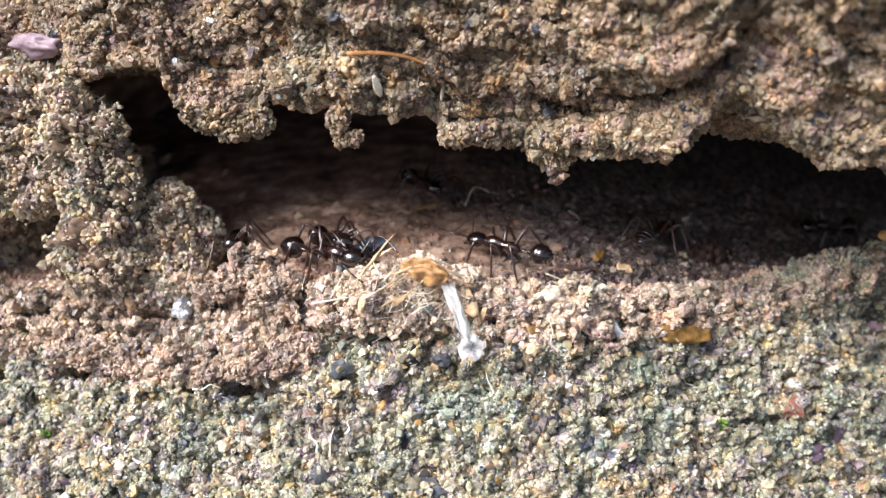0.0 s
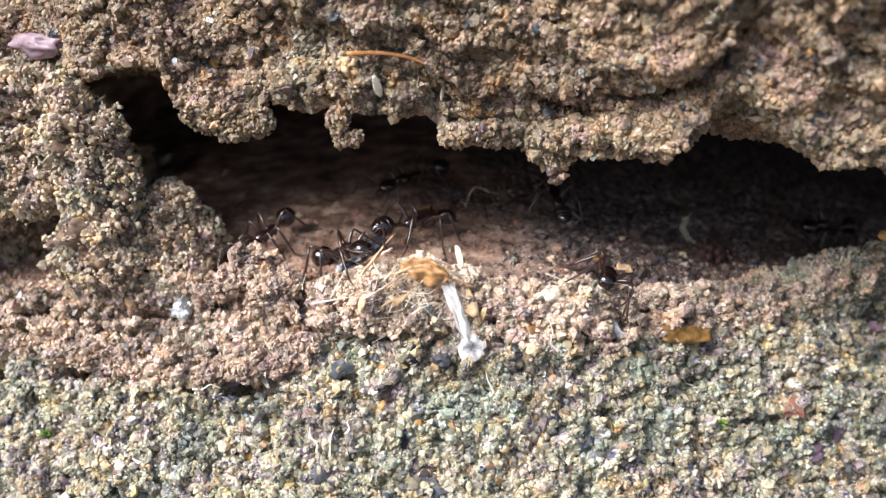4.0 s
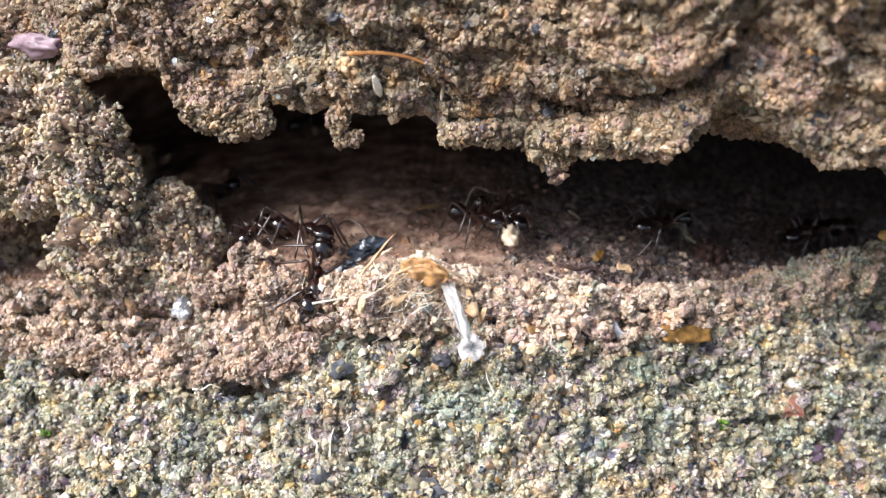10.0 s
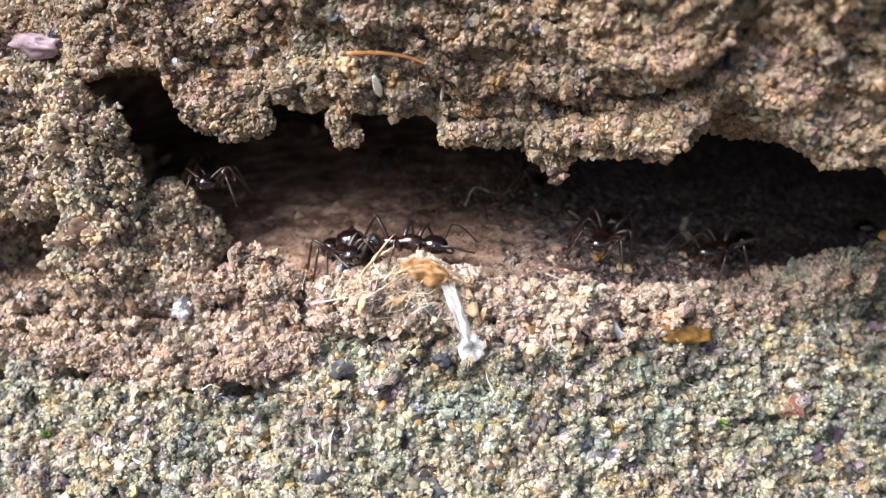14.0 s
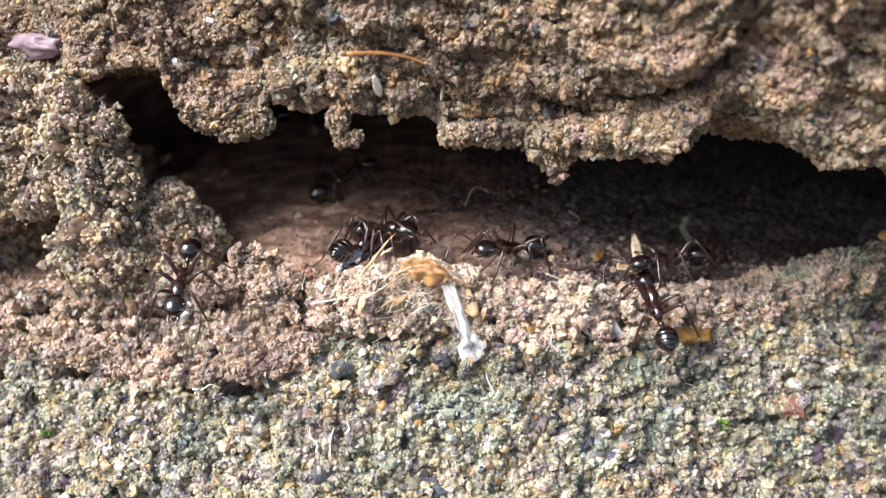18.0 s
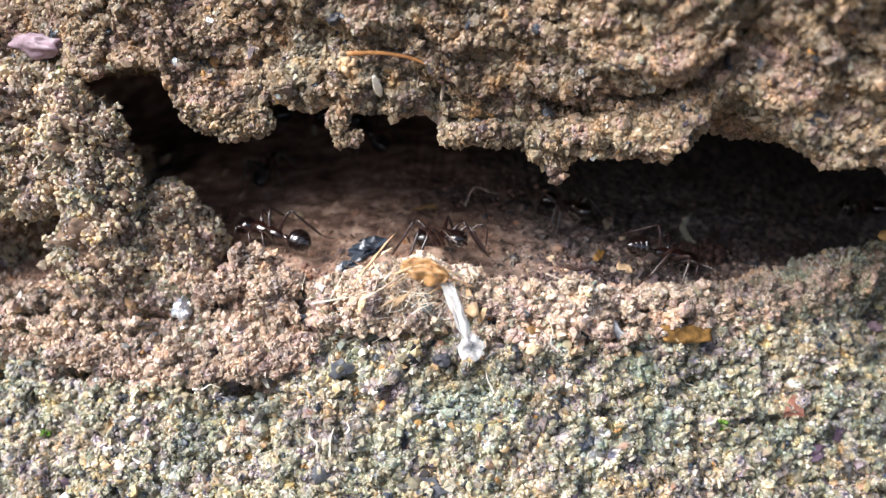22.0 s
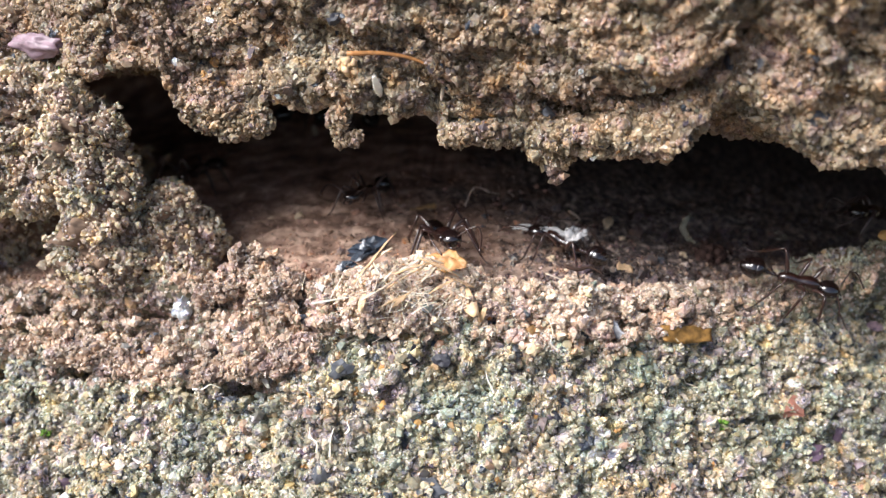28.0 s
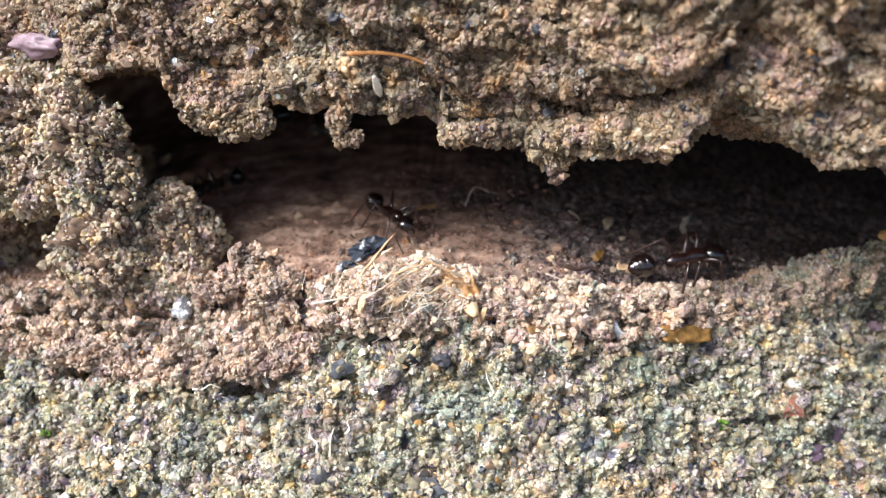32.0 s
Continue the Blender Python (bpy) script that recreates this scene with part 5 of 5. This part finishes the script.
    "B": [(0, -17.7, 3.8, -68, 18), (0.25, -17.2, 4.5, 0, 6), (0.5, -16.7, 5.2, 68, -6), (0.75, -14.9, 4.8, 18, 4), (1, -13.2, 4.4, -32, 14), (1.5, -12.5, 3.5, -56, 16), (2, -11, 2.6, -40, 14), (2.5, -13, 3.2, -112, 16), (3, -14, 4.1, -112, 12), (3.5, -14.6, 4.4, -112, 12), (4.5, -15.8, 8.1, -70, 3), (5.5, -16.9, 11.9, -28, -6), (6, -16.6, 12, -40, -4), (6.5, -17.2, 12.7, -60, 10), (7, -17.4, 10.9, -48, -5), (7.5, -17.6, 8.3, -80, 0), (8, -17, 7.2, -58, 9), (8.5, -17, 7.3, -59, 6), (9, -16.7, 8.5, -60, -7), (9.5, -16.7, 8.5, -60, -7), (10, -16.2, 6.2, -80, 22), (10.5, -13.7, 4.5, -64, 10), (11, -13.5, 1.9, -76, -4), (11.5, -13.7, 1.5, -68, -12), (12, -13.2, 1.8, -64, -4), (12.5, -12.8, 1.2, -64, -6), (13, -14.8, 5.1, -68, 36), (13.17, -15.9, 7.2, -9, 20), (13.33, -17, 9.2, 49, 4), (13.5, -18, 11.3, 108, -12), (14, -24, 21.6, 112, -12), (14.5, -21.8, 38, 120, 0), (24.5, -25.3, 39, 60, 0), (32, -25.3, 39, 60, 0)],
    "P": [(0, -29.9, 39, 20, 0), (9.5, -29.9, 38, 10, 0), (10, -20.4, 16.1, -44, 18), (10.5, -19.7, 16.7, 28, -12), (11, -13.1, 15, -20, 4), (11.5, -14.3, 14.1, -52, 4), (12, -15.4, 15.5, -56, 0), (12.5, -18.5, 11.7, -104, 8), (13, -20.6, 13.6, -124, 22), (13.5, -24, 19.7, -108, 20)],
    "X": [(0, 18.9, 5.7, 40, -4), (0.25, 19.4, 6, -8, 9), (0.5, 19.8, 6.3, -56, 22), (1, 22, 5.9, -44, 8), (1.5, 21, 3, -68, 12), (2, 18.3, 2, -111, 16), (2.5, 18.4, -0.7, -106, -9), (3, 18, 0.7, -109, -2), (3.5, 18, 0.7, -109, -1), (3.77, 15.1, -1.2, -62, 4), (3.9, 13.3, -1.6, -120, 12), (4.3, 7.9, -3.4, -160, 36), (5, -3.2, -4.2, -128, -12), (5.5, -4.3, -8.1, -93, -7), (6, -3.9, -15.3, -95, -12), (6.5, -3.3, -16.8, -103, 1), (7, -3.8, -21.9, -84, 24), (7.6, -1.7, -27.2, -60, 36), (9, 7.2, -28.6, -28, 36), (12.3, 10.4, -26.9, 24, 12), (15.6, 13.7, -25.2, 76, -12), (16.5, 16, -14.1, 84, -12), (16.8, 16.8, -13, 80, 36), (17.1, 17.6, -9.1, 90, 17), (17.4, 18.3, -4.5, 88, 32), (17.7, 17.9, -3, 96, -12), (18, 16.6, -3.9, 87, -11), (18.3, 14.7, -1, 104, 2), (18.6, 12.9, 1.6, 112, 0), (19, 12.3, 3.2, 78, -1), (19.5, 12, 4.8, 112, 4), (20, 9.4, 8, 117, -3), (20.33, 8.4, 6.6, 61, 3), (20.67, 7.3, 5.1, 4, 10), (21, 6.3, 3.7, -52, 16), (21.5, 14.1, 3.9, -28, 16), (22, 18, 2.4, 6, -20), (22.5, 26.5, 1.5, -4, 0), (23, 27.8, 5.4, 13, 3), (23.5, 36.5, 5.7, 24, 10), (24, 34.6, 2.9, 14, 3, 1.8), (24.25, 35.7, -0.5, 4, 3, 1.1), (24.5, 36.9, -0.7, -36, 14, 1.1), (25, 32.8, 4.9, -1, -25, 1.8), (25.25, 32.2, 2, -49, 4, 1.8), (25.5, 31.7, -1, -96, 32, 1.8), (27.5, 27.4, -1.5, -24, -1), (28, 27.5, -1.7, -23, 2), (28.5, 27.3, -1.6, -20, 1), (29, 27.2, -1.6, -16, -1), (29.5, 34.7, -2.2, -24, 8, 1.1), (30, 33.6, -6, -26, -14), (30.5, 35.7, -5.8, -26, 5), (31, 36, -6.1, -26, -6), (31.5, 45.2, -5, -44, 36), (32, 52.7, -6.4, -52, 26)],
    "H": [(0, -2, 16.8, -64, 20), (0.5, -1.8, 17, -68, 20), (1, -2.2, 17.5, -68, 24), (1.5, -2.9, 17.9, -68, 22), (2, -2.3, 17.7, -72, 24), (2.5, -1.5, 16.5, -88, 18), (3, -1.7, 17.3, -84, 18), (3.5, -2.2, 16.1, -88, 22), (4, -2.9, 17.7, -144, 10), (4.5, -3.6, 19.4, -200, 0), (5, -4.2, 21, -256, -12), (6, -11.5, 38, -240, 0), (9.17, -13.8, 37.3, -293, 0), (12.33, -16.1, 36.7, -346, 0), (15.5, -18.4, 36, -400, 0), (16.5, -12.1, 13.5, -404, 2), (17, -7.8, 14.1, -396, 4), (17.5, -8, 16.5, -336, 2), (18, -9.2, 18.8, -316, 6), (18.5, -9.5, 19.2, -308, 12), (19, -8.8, 18.7, -312, -2), (19.5, -9.3, 18, -312, -8), (20, -8.7, 18.1, -312, -10), (20.5, -7.4, 18.4, -340, 4), (21, -8.9, 22, -296, -12), (21.5, -10.9, 22.4, -228, -10), (22, -17.3, 20.9, -260, -6), (23, -19.5, 39, -240, 0), (24.17, -18.4, 38.7, -180, 0), (25.33, -17.2, 38.3, -120, 0), (26.5, -16.1, 38, -60, 0), (27.5, -8.4, 18.4, -100, 22), (28, -7.5, 14.8, -108, 12), (28.5, -8.2, 17.4, -116, -2), (29, -10.3, 12.9, -124, 2), (29.5, -11, 12.2, -124, 0), (30, -11, 11.9, -124, 4), (30.5, -11.5, 11.5, -72, 18), (31, -11.1, 11.5, -42, 4), (31.5, -7.6, 12.3, -44, 8), (32, -4.9, 9.8, -56, 4)],
    "RB": [(0, 50.4, 10, 180, 0), (6.3, 41.2, 8.1, 187, -3), (7, 31, 5.8, 194, 4), (7.5, 34.6, 4.3, 224, 8), (8, 30.3, 5.7, 197, 0), (8.5, 35.9, 5.5, 224, 6), (9, 31.4, 6.5, 195, 4), (10, 32.1, 5.5, 194, 9), (10.5, 35.9, 5.6, 228, 6), (11, 29.5, 6.3, 197, 3), (11.5, 32.6, 4.9, 216, 16), (12, 27.2, 5.9, 197, 9), (12.5, 29.6, 5.6, 220, 26), (13, 25.8, 4.9, 203, 2), (13.5, 28.2, 5.6, 224, 18), (14, 23.6, 2.7, 206, 4), (14.5, 22.9, 2.1, 205, 10), (16.5, 20.4, 0.7, 204, 0), (17, 20.3, 0.6, 206, 1), (17.5, 18.9, 1.7, 200, 4), (18, 18.8, -0.6, 201, 0), (18.5, 21.7, 2, 180, 2), (19, 21.4, 2, 204, 4), (19.5, 26.3, 3.1, 276, 6), (19.75, 26.1, 3, 328, -1), (20, 25.9, 2.9, 380, -8), (21, 34, 0.4, 381, -3, 1.8), (21.5, 35.9, 3.8, 315, 3, 1.8), (22, 37.8, 7.2, 250, 9, 1.8), (22.25, 41.4, 8.6, 310, 4, 0.9), (22.5, 45.1, 10, 370, 0), (24.25, 45.1, 9, 440, 0), (26, 45.1, 8, 510, 0), (27.5, 38.1, 1.3, 439, 0, 3.2), (27.75, 37.1, 2.6, 492, 2, 3.2), (28, 36.1, 3.9, 545, 3, 3.2), (28.5, 35.8, 3.9, 544, 2, 3.2), (28.75, 36.3, 2.8, 488, -3, 1.8), (29, 38.5, 1.1, 443, 4, 3.2), (30, 37, 1.7, 439, 3, 3.2), (30.08, 38.7, 2.7, 493, 3, 2.32), (30.17, 40.3, 3.6, 547, 4, 1.43), (30.25, 42, 4.6, 601, 4, 0.55), (30.5, 43.7, 0.3, 664, 6, 1.1), (30.75, 42.7, 4.6, 602, 5, 0.55), (31, 38.1, 0.5, 545, -6, 3.2), (31.33, 43.5, 8.2, 600, 3), (31.67, 45.3, 7.6, 660, 1), (32, 47.2, 7, 720, 0)],
    "G": [(0, 34.5, 8.6, 187, -1), (11, 34.5, 8.6, 187, -1), (12, 33.7, 7.4, 189, -4), (13, 34.8, 7.2, 189, 1), (13.5, 38.1, 7.2, 253, 10), (14, 41.4, 7.3, 316, 20), (14.5, 42.5, 7.6, 316, 18), (16, 46.2, 14, 380, 0), (32, 48.3, 14, 380, 0)],
    "U": [(0, 27.6, 39, 90, 0), (11, 25.3, 38.5, 145, 0), (22, 23, 38, 200, 0), (22.25, 18.1, 24.4, 152, -6), (22.5, 13.2, 10.9, 104, -12), (23.5, 5.5, 16, 124, -12), (23.67, 5.5, 14.1, 182, -6), (23.83, 5.6, 12.2, 241, 0), (24, 5.6, 10.3, 300, 6), (24.5, 5.5, 8.5, 280, 8), (25, 9.3, 3.2, 280, 14), (25.5, 9.1, 2.1, 256, 28), (27.5, 6, 2.8, 220, 34), (27.6, 6.6, 3.4, 172, 13), (27.7, 7.2, 3.9, 124, -8), (27.9, 9.3, 4, 124, -6), (28.5, 14.2, 5.1, 203, 13), (29, 16.1, 10, 124, -12), (29.5, 12, 14.6, 112, -12), (30, 6.1, 17.6, 120, -12), (30.5, -0.2, 16, 120, -12), (31, -6.6, 22.2, 112, -8), (31.5, -10.5, 27.2, 120, -12), (32, -14.9, 39, 150, 0)],
    "W": [(0, 16.1, 40, -90, 0), (4.5, 11.5, 37, -60, 0), (5.5, 14.3, 14, -68, 20), (6, 16.1, 10.9, -64, 12), (6.5, 18.8, 10.4, -64, 22), (7, 18.1, 9.8, -97, 0), (8, 20, 9.6, -95, 1), (9, 21.6, 10.1, -96, 14), (9.5, 23.6, 10.4, -100, 6), (10, 19.1, 7.5, -154, 0), (11, 17.8, 7, -121, 1), (11.5, 17.3, 6.1, -108, 12), (12, 14.5, 5.3, -126, 7), (12.5, 14.5, 5.3, -126, 8), (13, 14.6, 5.3, -126, 10), (13.5, 14.3, 5.2, -126, 7), (14, 13.9, 4.8, -126, 13), (14.5, 13.7, 4.6, -128, 15), (16.5, 9.8, 3.6, -140, 10), (17, 7.5, 2.4, -164, 6), (17.5, 5.7, 2, -148, 18), (18, 5, 2.4, -140, 18), (18.5, 5.3, 2.4, -140, 18), (19, 6.2, 3, -128, 20), (19.5, 4.9, 3.1, -124, 24), (19.75, 3.8, 4.8, -176, 6), (20, 3.7, 4.4, -233, -2), (20.5, 1, 6.8, -240, -12), (21, -0.8, 13.1, -244, -12), (21.5, -4.6, 20.5, -248, -12), (22.5, -9.2, 39, -230, 0), (32, -9.2, 40, -260, 0)],
    "T": [(0, 20.7, 40, -90, 0), (20, 20.7, 38, -90, 0), (22, 12, 11.3, -76, 24), (22.5, 15.4, 8.4, -60, 16), (23, 16.2, 5.4, -56, 20), (23.25, 17.1, 6.1, -8, 4), (23.5, 18, 6.8, 40, -12), (24, 16.9, 7.4, 26, -5), (24.25, 18.3, 8.2, -8, -2), (24.5, 18.5, 8.9, -68, 8), (24.75, 18.7, 8, -22, -4), (25, 18.9, 7.2, 24, -16), (25.25, 19.8, 4.9, -24, -1), (25.5, 20.6, 2.6, -72, 14), (26.3, 21.4, 6.7, -100, 6), (26.6, 21.8, 8.6, -157, 0), (26.9, 22.2, 10.5, -214, -6), (27.2, 22.6, 12.4, -272, -12), (28.5, 25.3, 39, -270, 0), (32, 25.3, 39, -270, 0)],
}
# the ant that climbs down the soil column: head and gaster
COLUMN_WALK = [
    (14, (-20.6, 6.4, 3.1), (-21.0, 12.8, 0.8)),
    (14.5, (-20.4, 3.8, 2.9), (-20.7, 10.4, 0.9)),
    (16.5, (-19.5, -5.6, 1.4), (-19.5, 1.2, 2.3)),
    (17.4, (-20.8, -6.3, -0.6), (-20.4, 0.3, 1.2)),
    (18.3, (-20.6, -7.3, -3.7), (-21.0, -0.9, -1.5)),
    (19, (-22.9, -10.8, -12.4), (-21.1, -7.9, -6.9)),
    (19.4, (-24.8, -12.3, -14.4), (-23.1, -9.2, -10.6)),
    (19.8, (-25.6, -13.9, -17.4), (-23.9, -10.7, -12.5)),
    (20.4, (-27, -17.1, -21.1), (-25.8, -13.7, -17.1)),
    (21.5, (-28.7, -20.6, -25.5), (-27.8, -17.6, -21.7)),
    (32, (-28.9, -20.9, -25.9), (-28.0, -17.9, -22.1))]

LABELS = {
    "A": ("glossy black ant working beside the chaff mound", 1.12), "D": ("dark brown ant crossing behind the chaff mound", 1.08),
    "BIG": ("large glossy black ant standing over the chaff", 1.2), "C": ("dark ant turning back into the crevice", 1.0),
    "E5": ("dark ant carrying a pale crumb in its jaws", 1.0), "B": ("dark ant beside the soil column", 1.0),
    "P": ("black ant climbing down the soil column", 1.08), "X": ("black ant crossing the open stone face", 1.08),
    "H": ("dim ant deep on the crevice floor", 1.0), "RB": ("dark ant pacing under the low brow", 1.12),
    "G": ("dark long-legged ant resting in the shade", 1.0), "U": ("dark ant dragging a white membrane", 1.0),
    "W": ("dark ant walking the crevice floor", 1.1), "T": ("dark ant among the shed skins", 1.0)}


def motions():
    for i, (key, rows) in enumerate(PATHS.items()):
        label, size = LABELS[key]
        root, legs, feelers = make_ant(label, size)
        steps = [(r[0], stand(*r[1:])) for r in rows]
        flat = [(r[0], r[1], r[2]) for r in rows]
        if key == "P":
            steps += [(t, between(h, g)) for t, h, g in COLUMN_WALK]
            flat += [(t, h[0], h[1] * 1.2 + h[2] * .6) for t, h, g in COLUMN_WALK]
        walk(root, steps)
        gait(legs, flat, 300 + i)
        feel(feelers, 500 + i)

    # a pale crumb dug from the lip and carried off into the dark
    crumb = tagged(new("food_crumb", mesh_np("food_crumb", *join(ball((.2, 0, 0), (1.0, .7, .65), 3, .5, 3), ball((-.8, -.45, -.1), (.75, .6, .55), 7, .5, 3), ball((.8, .45, .25), (.5, .4, .4), 9, .5, 2)), CREAM)),
                   "pale cream food crumb in an ant's jaws", "food crumb")
    rows = [(0.0, lay(7.8, -1.3, 0, -1.4)), (8.2, lay(7.8, -1.3, 0, -1.4)), (8.5, lay(7.8, -1.2, 10, .5))]
    rows += [(t, lay(x, v, a, 1.9)) for t, x, v, a in ((9, 6.7, 1.3, 30), (9.5, 7.0, 4.8, 50), (10, 5.7, 4.9, 60), (10.5, 5.9, 8.4, 40), (11, 5.4, 7.3, 30), (11.5, 3.2, 7.9, 70),
                                                       (12, 1.0, 11.8, 100), (12.5, -1.8, 13.9, 120), (13, -6.5, 24.5, 130), (16, -12, 36.5, 130), (32, -12, 36.5, 130))]
    walk(crumb, rows)

    # the white membrane: it lies on the chaff, is pulled loose and dragged deep into the crevice
    film = tagged(empty("membrane"), "crumpled white translucent membrane strip", "membrane")
    for k in range(4):
        m = pose(0, (k - 1.5) * .00022, (k % 3) * .00012, RND.normal(0, 14), RND.normal(0, 3), RND.normal(0, 4))
        part("strip", sheet(RND.uniform(4.4, 5.8), RND.uniform(.35, .7), .04, .08, .22, 61 + k, .4, 16, 4), MEMBRANE, film, "pleated translucent strip", at=m)
    for k in range(5):
        m = pose(RND.uniform(-.0035, -.0024), RND.uniform(-.0006, .0006), RND.uniform(0, .0005), RND.normal(0, 30), RND.normal(0, 25), RND.uniform(0, 180))
        part("crumpled_end", sheet(RND.uniform(1.3, 2.0), RND.uniform(.9, 1.4), .05, .2, .35, 81 + k, .3, 9, 7), MEMBRANE, film, "crumpled white end", at=m)
    rest = Matrix.Translation((-.0013, -.0012, -.0008)) @ lay(2.1, -2.5, 106, 1.3)
    rows = [(0.0, rest), (27.2, rest), (27.5, lay(4.8, -.4, 120, 1.6)), (27.7, lay(6.0, 3.4, 150, 2.0)), (27.9, lay(7.4, 4.8, 160, 2.4)), (28.0, lay(9.0, 5.4, 140, 2.2)),
            (28.5, lay(10.4, 7.2, 105, 2.0)), (29, lay(11.4, 12.8, 100, 2.0)), (29.5, lay(6.9, 18.0, 150, 2.0)), (30, lay(0.0, 22.0, 165, 1.8)), (30.5, lay(-4.4, 21.4, 160, 1.6)),
            (31, lay(-8.8, 26, 150, 1.2)), (32, lay(-14, 34, 150, 1.0))]
    walk(film, rows)
    husk = tagged(new("amber_husk", mesh_np("amber_husk", *sheet(3.9, 1.9, .06, .1, .5, 63, .7, 18, 9), HUSK_AMBER)), "amber-brown husk on top of the chaff", "husk")
    rest = lay(-1.7, -1.6, -14, 1.9, 0, 34)
    walk(husk, [(0.0, rest), (27.3, rest), (27.7, lay(-.6, -.4, -20, 1.3, 12)), (28.1, lay(.9, -.6, -30, 1.2, 6)), (28.5, lay(1.4, -1.2, -38, .9)), (32, lay(1.4, -1.2, -38, .9))])

    # a long pale husk that the face-crossing ant brings up into the crevice
    load = tagged(new("carried_husk", mesh_np("carried_husk", *sheet(3.6, .9, .07, .12, .12, 64, .6), PALE)), "long tan husk held up by an ant", "husk")
    ahead = pose(.0062, 0, .0026, 0, -25, 0)
    xrows = [r for r in PATHS["X"] if 8.9 <= r[0] <= 18.05]
    rows = [(0.0, stand(*xrows[0][1:]) @ ahead)] + [(r[0], stand(*r[1:]) @ ahead) for r in xrows]
    rows += [(18.4, lay(16.0, 9.8, 70, .6)), (19.0, lay(15.6, 11.5, 60, .15)), (32.0, lay(15.6, 11.5, 60, .15))]
    walk(load, rows)

    # a papery flake that an ant lifts behind the mound and takes into the dark
    flake = tagged(new("papery_flake", mesh_np("papery_flake", *sheet(2.3, .5, .05, .12, .12, 65, .5), STRAW_PALE)), "pale papery flake lifted by an ant", "flake")
    low_in = lay(1.0, .6, 80, .45)
    rows = [(0.0, low_in), (2.4, low_in), (3.0, lay(2.0, 1.2, 80, 1.4, 45)), (3.5, lay(1.6, 1.4, 95, 1.6, 55)), (5.0, lay(1.0, 1.8, 110, 1.4, 40)), (5.6, lay(-1.0, 5.0, 100, 1.4, 40)),
            (6.0, lay(-2.4, 10.3, 95, 1.4, 50)), (6.5, lay(-1.0, 12.8, 60, 1.5, 40)), (7.0, lay(-5.4, 17.2, 130, 1.4, 20)), (8.0, lay(-3.4, 26, 120, 1.2)), (9.5, lay(-15, 36, 120, .8)), (32, lay(-15, 36, 120, .8))]
    walk(flake, rows)


motions()
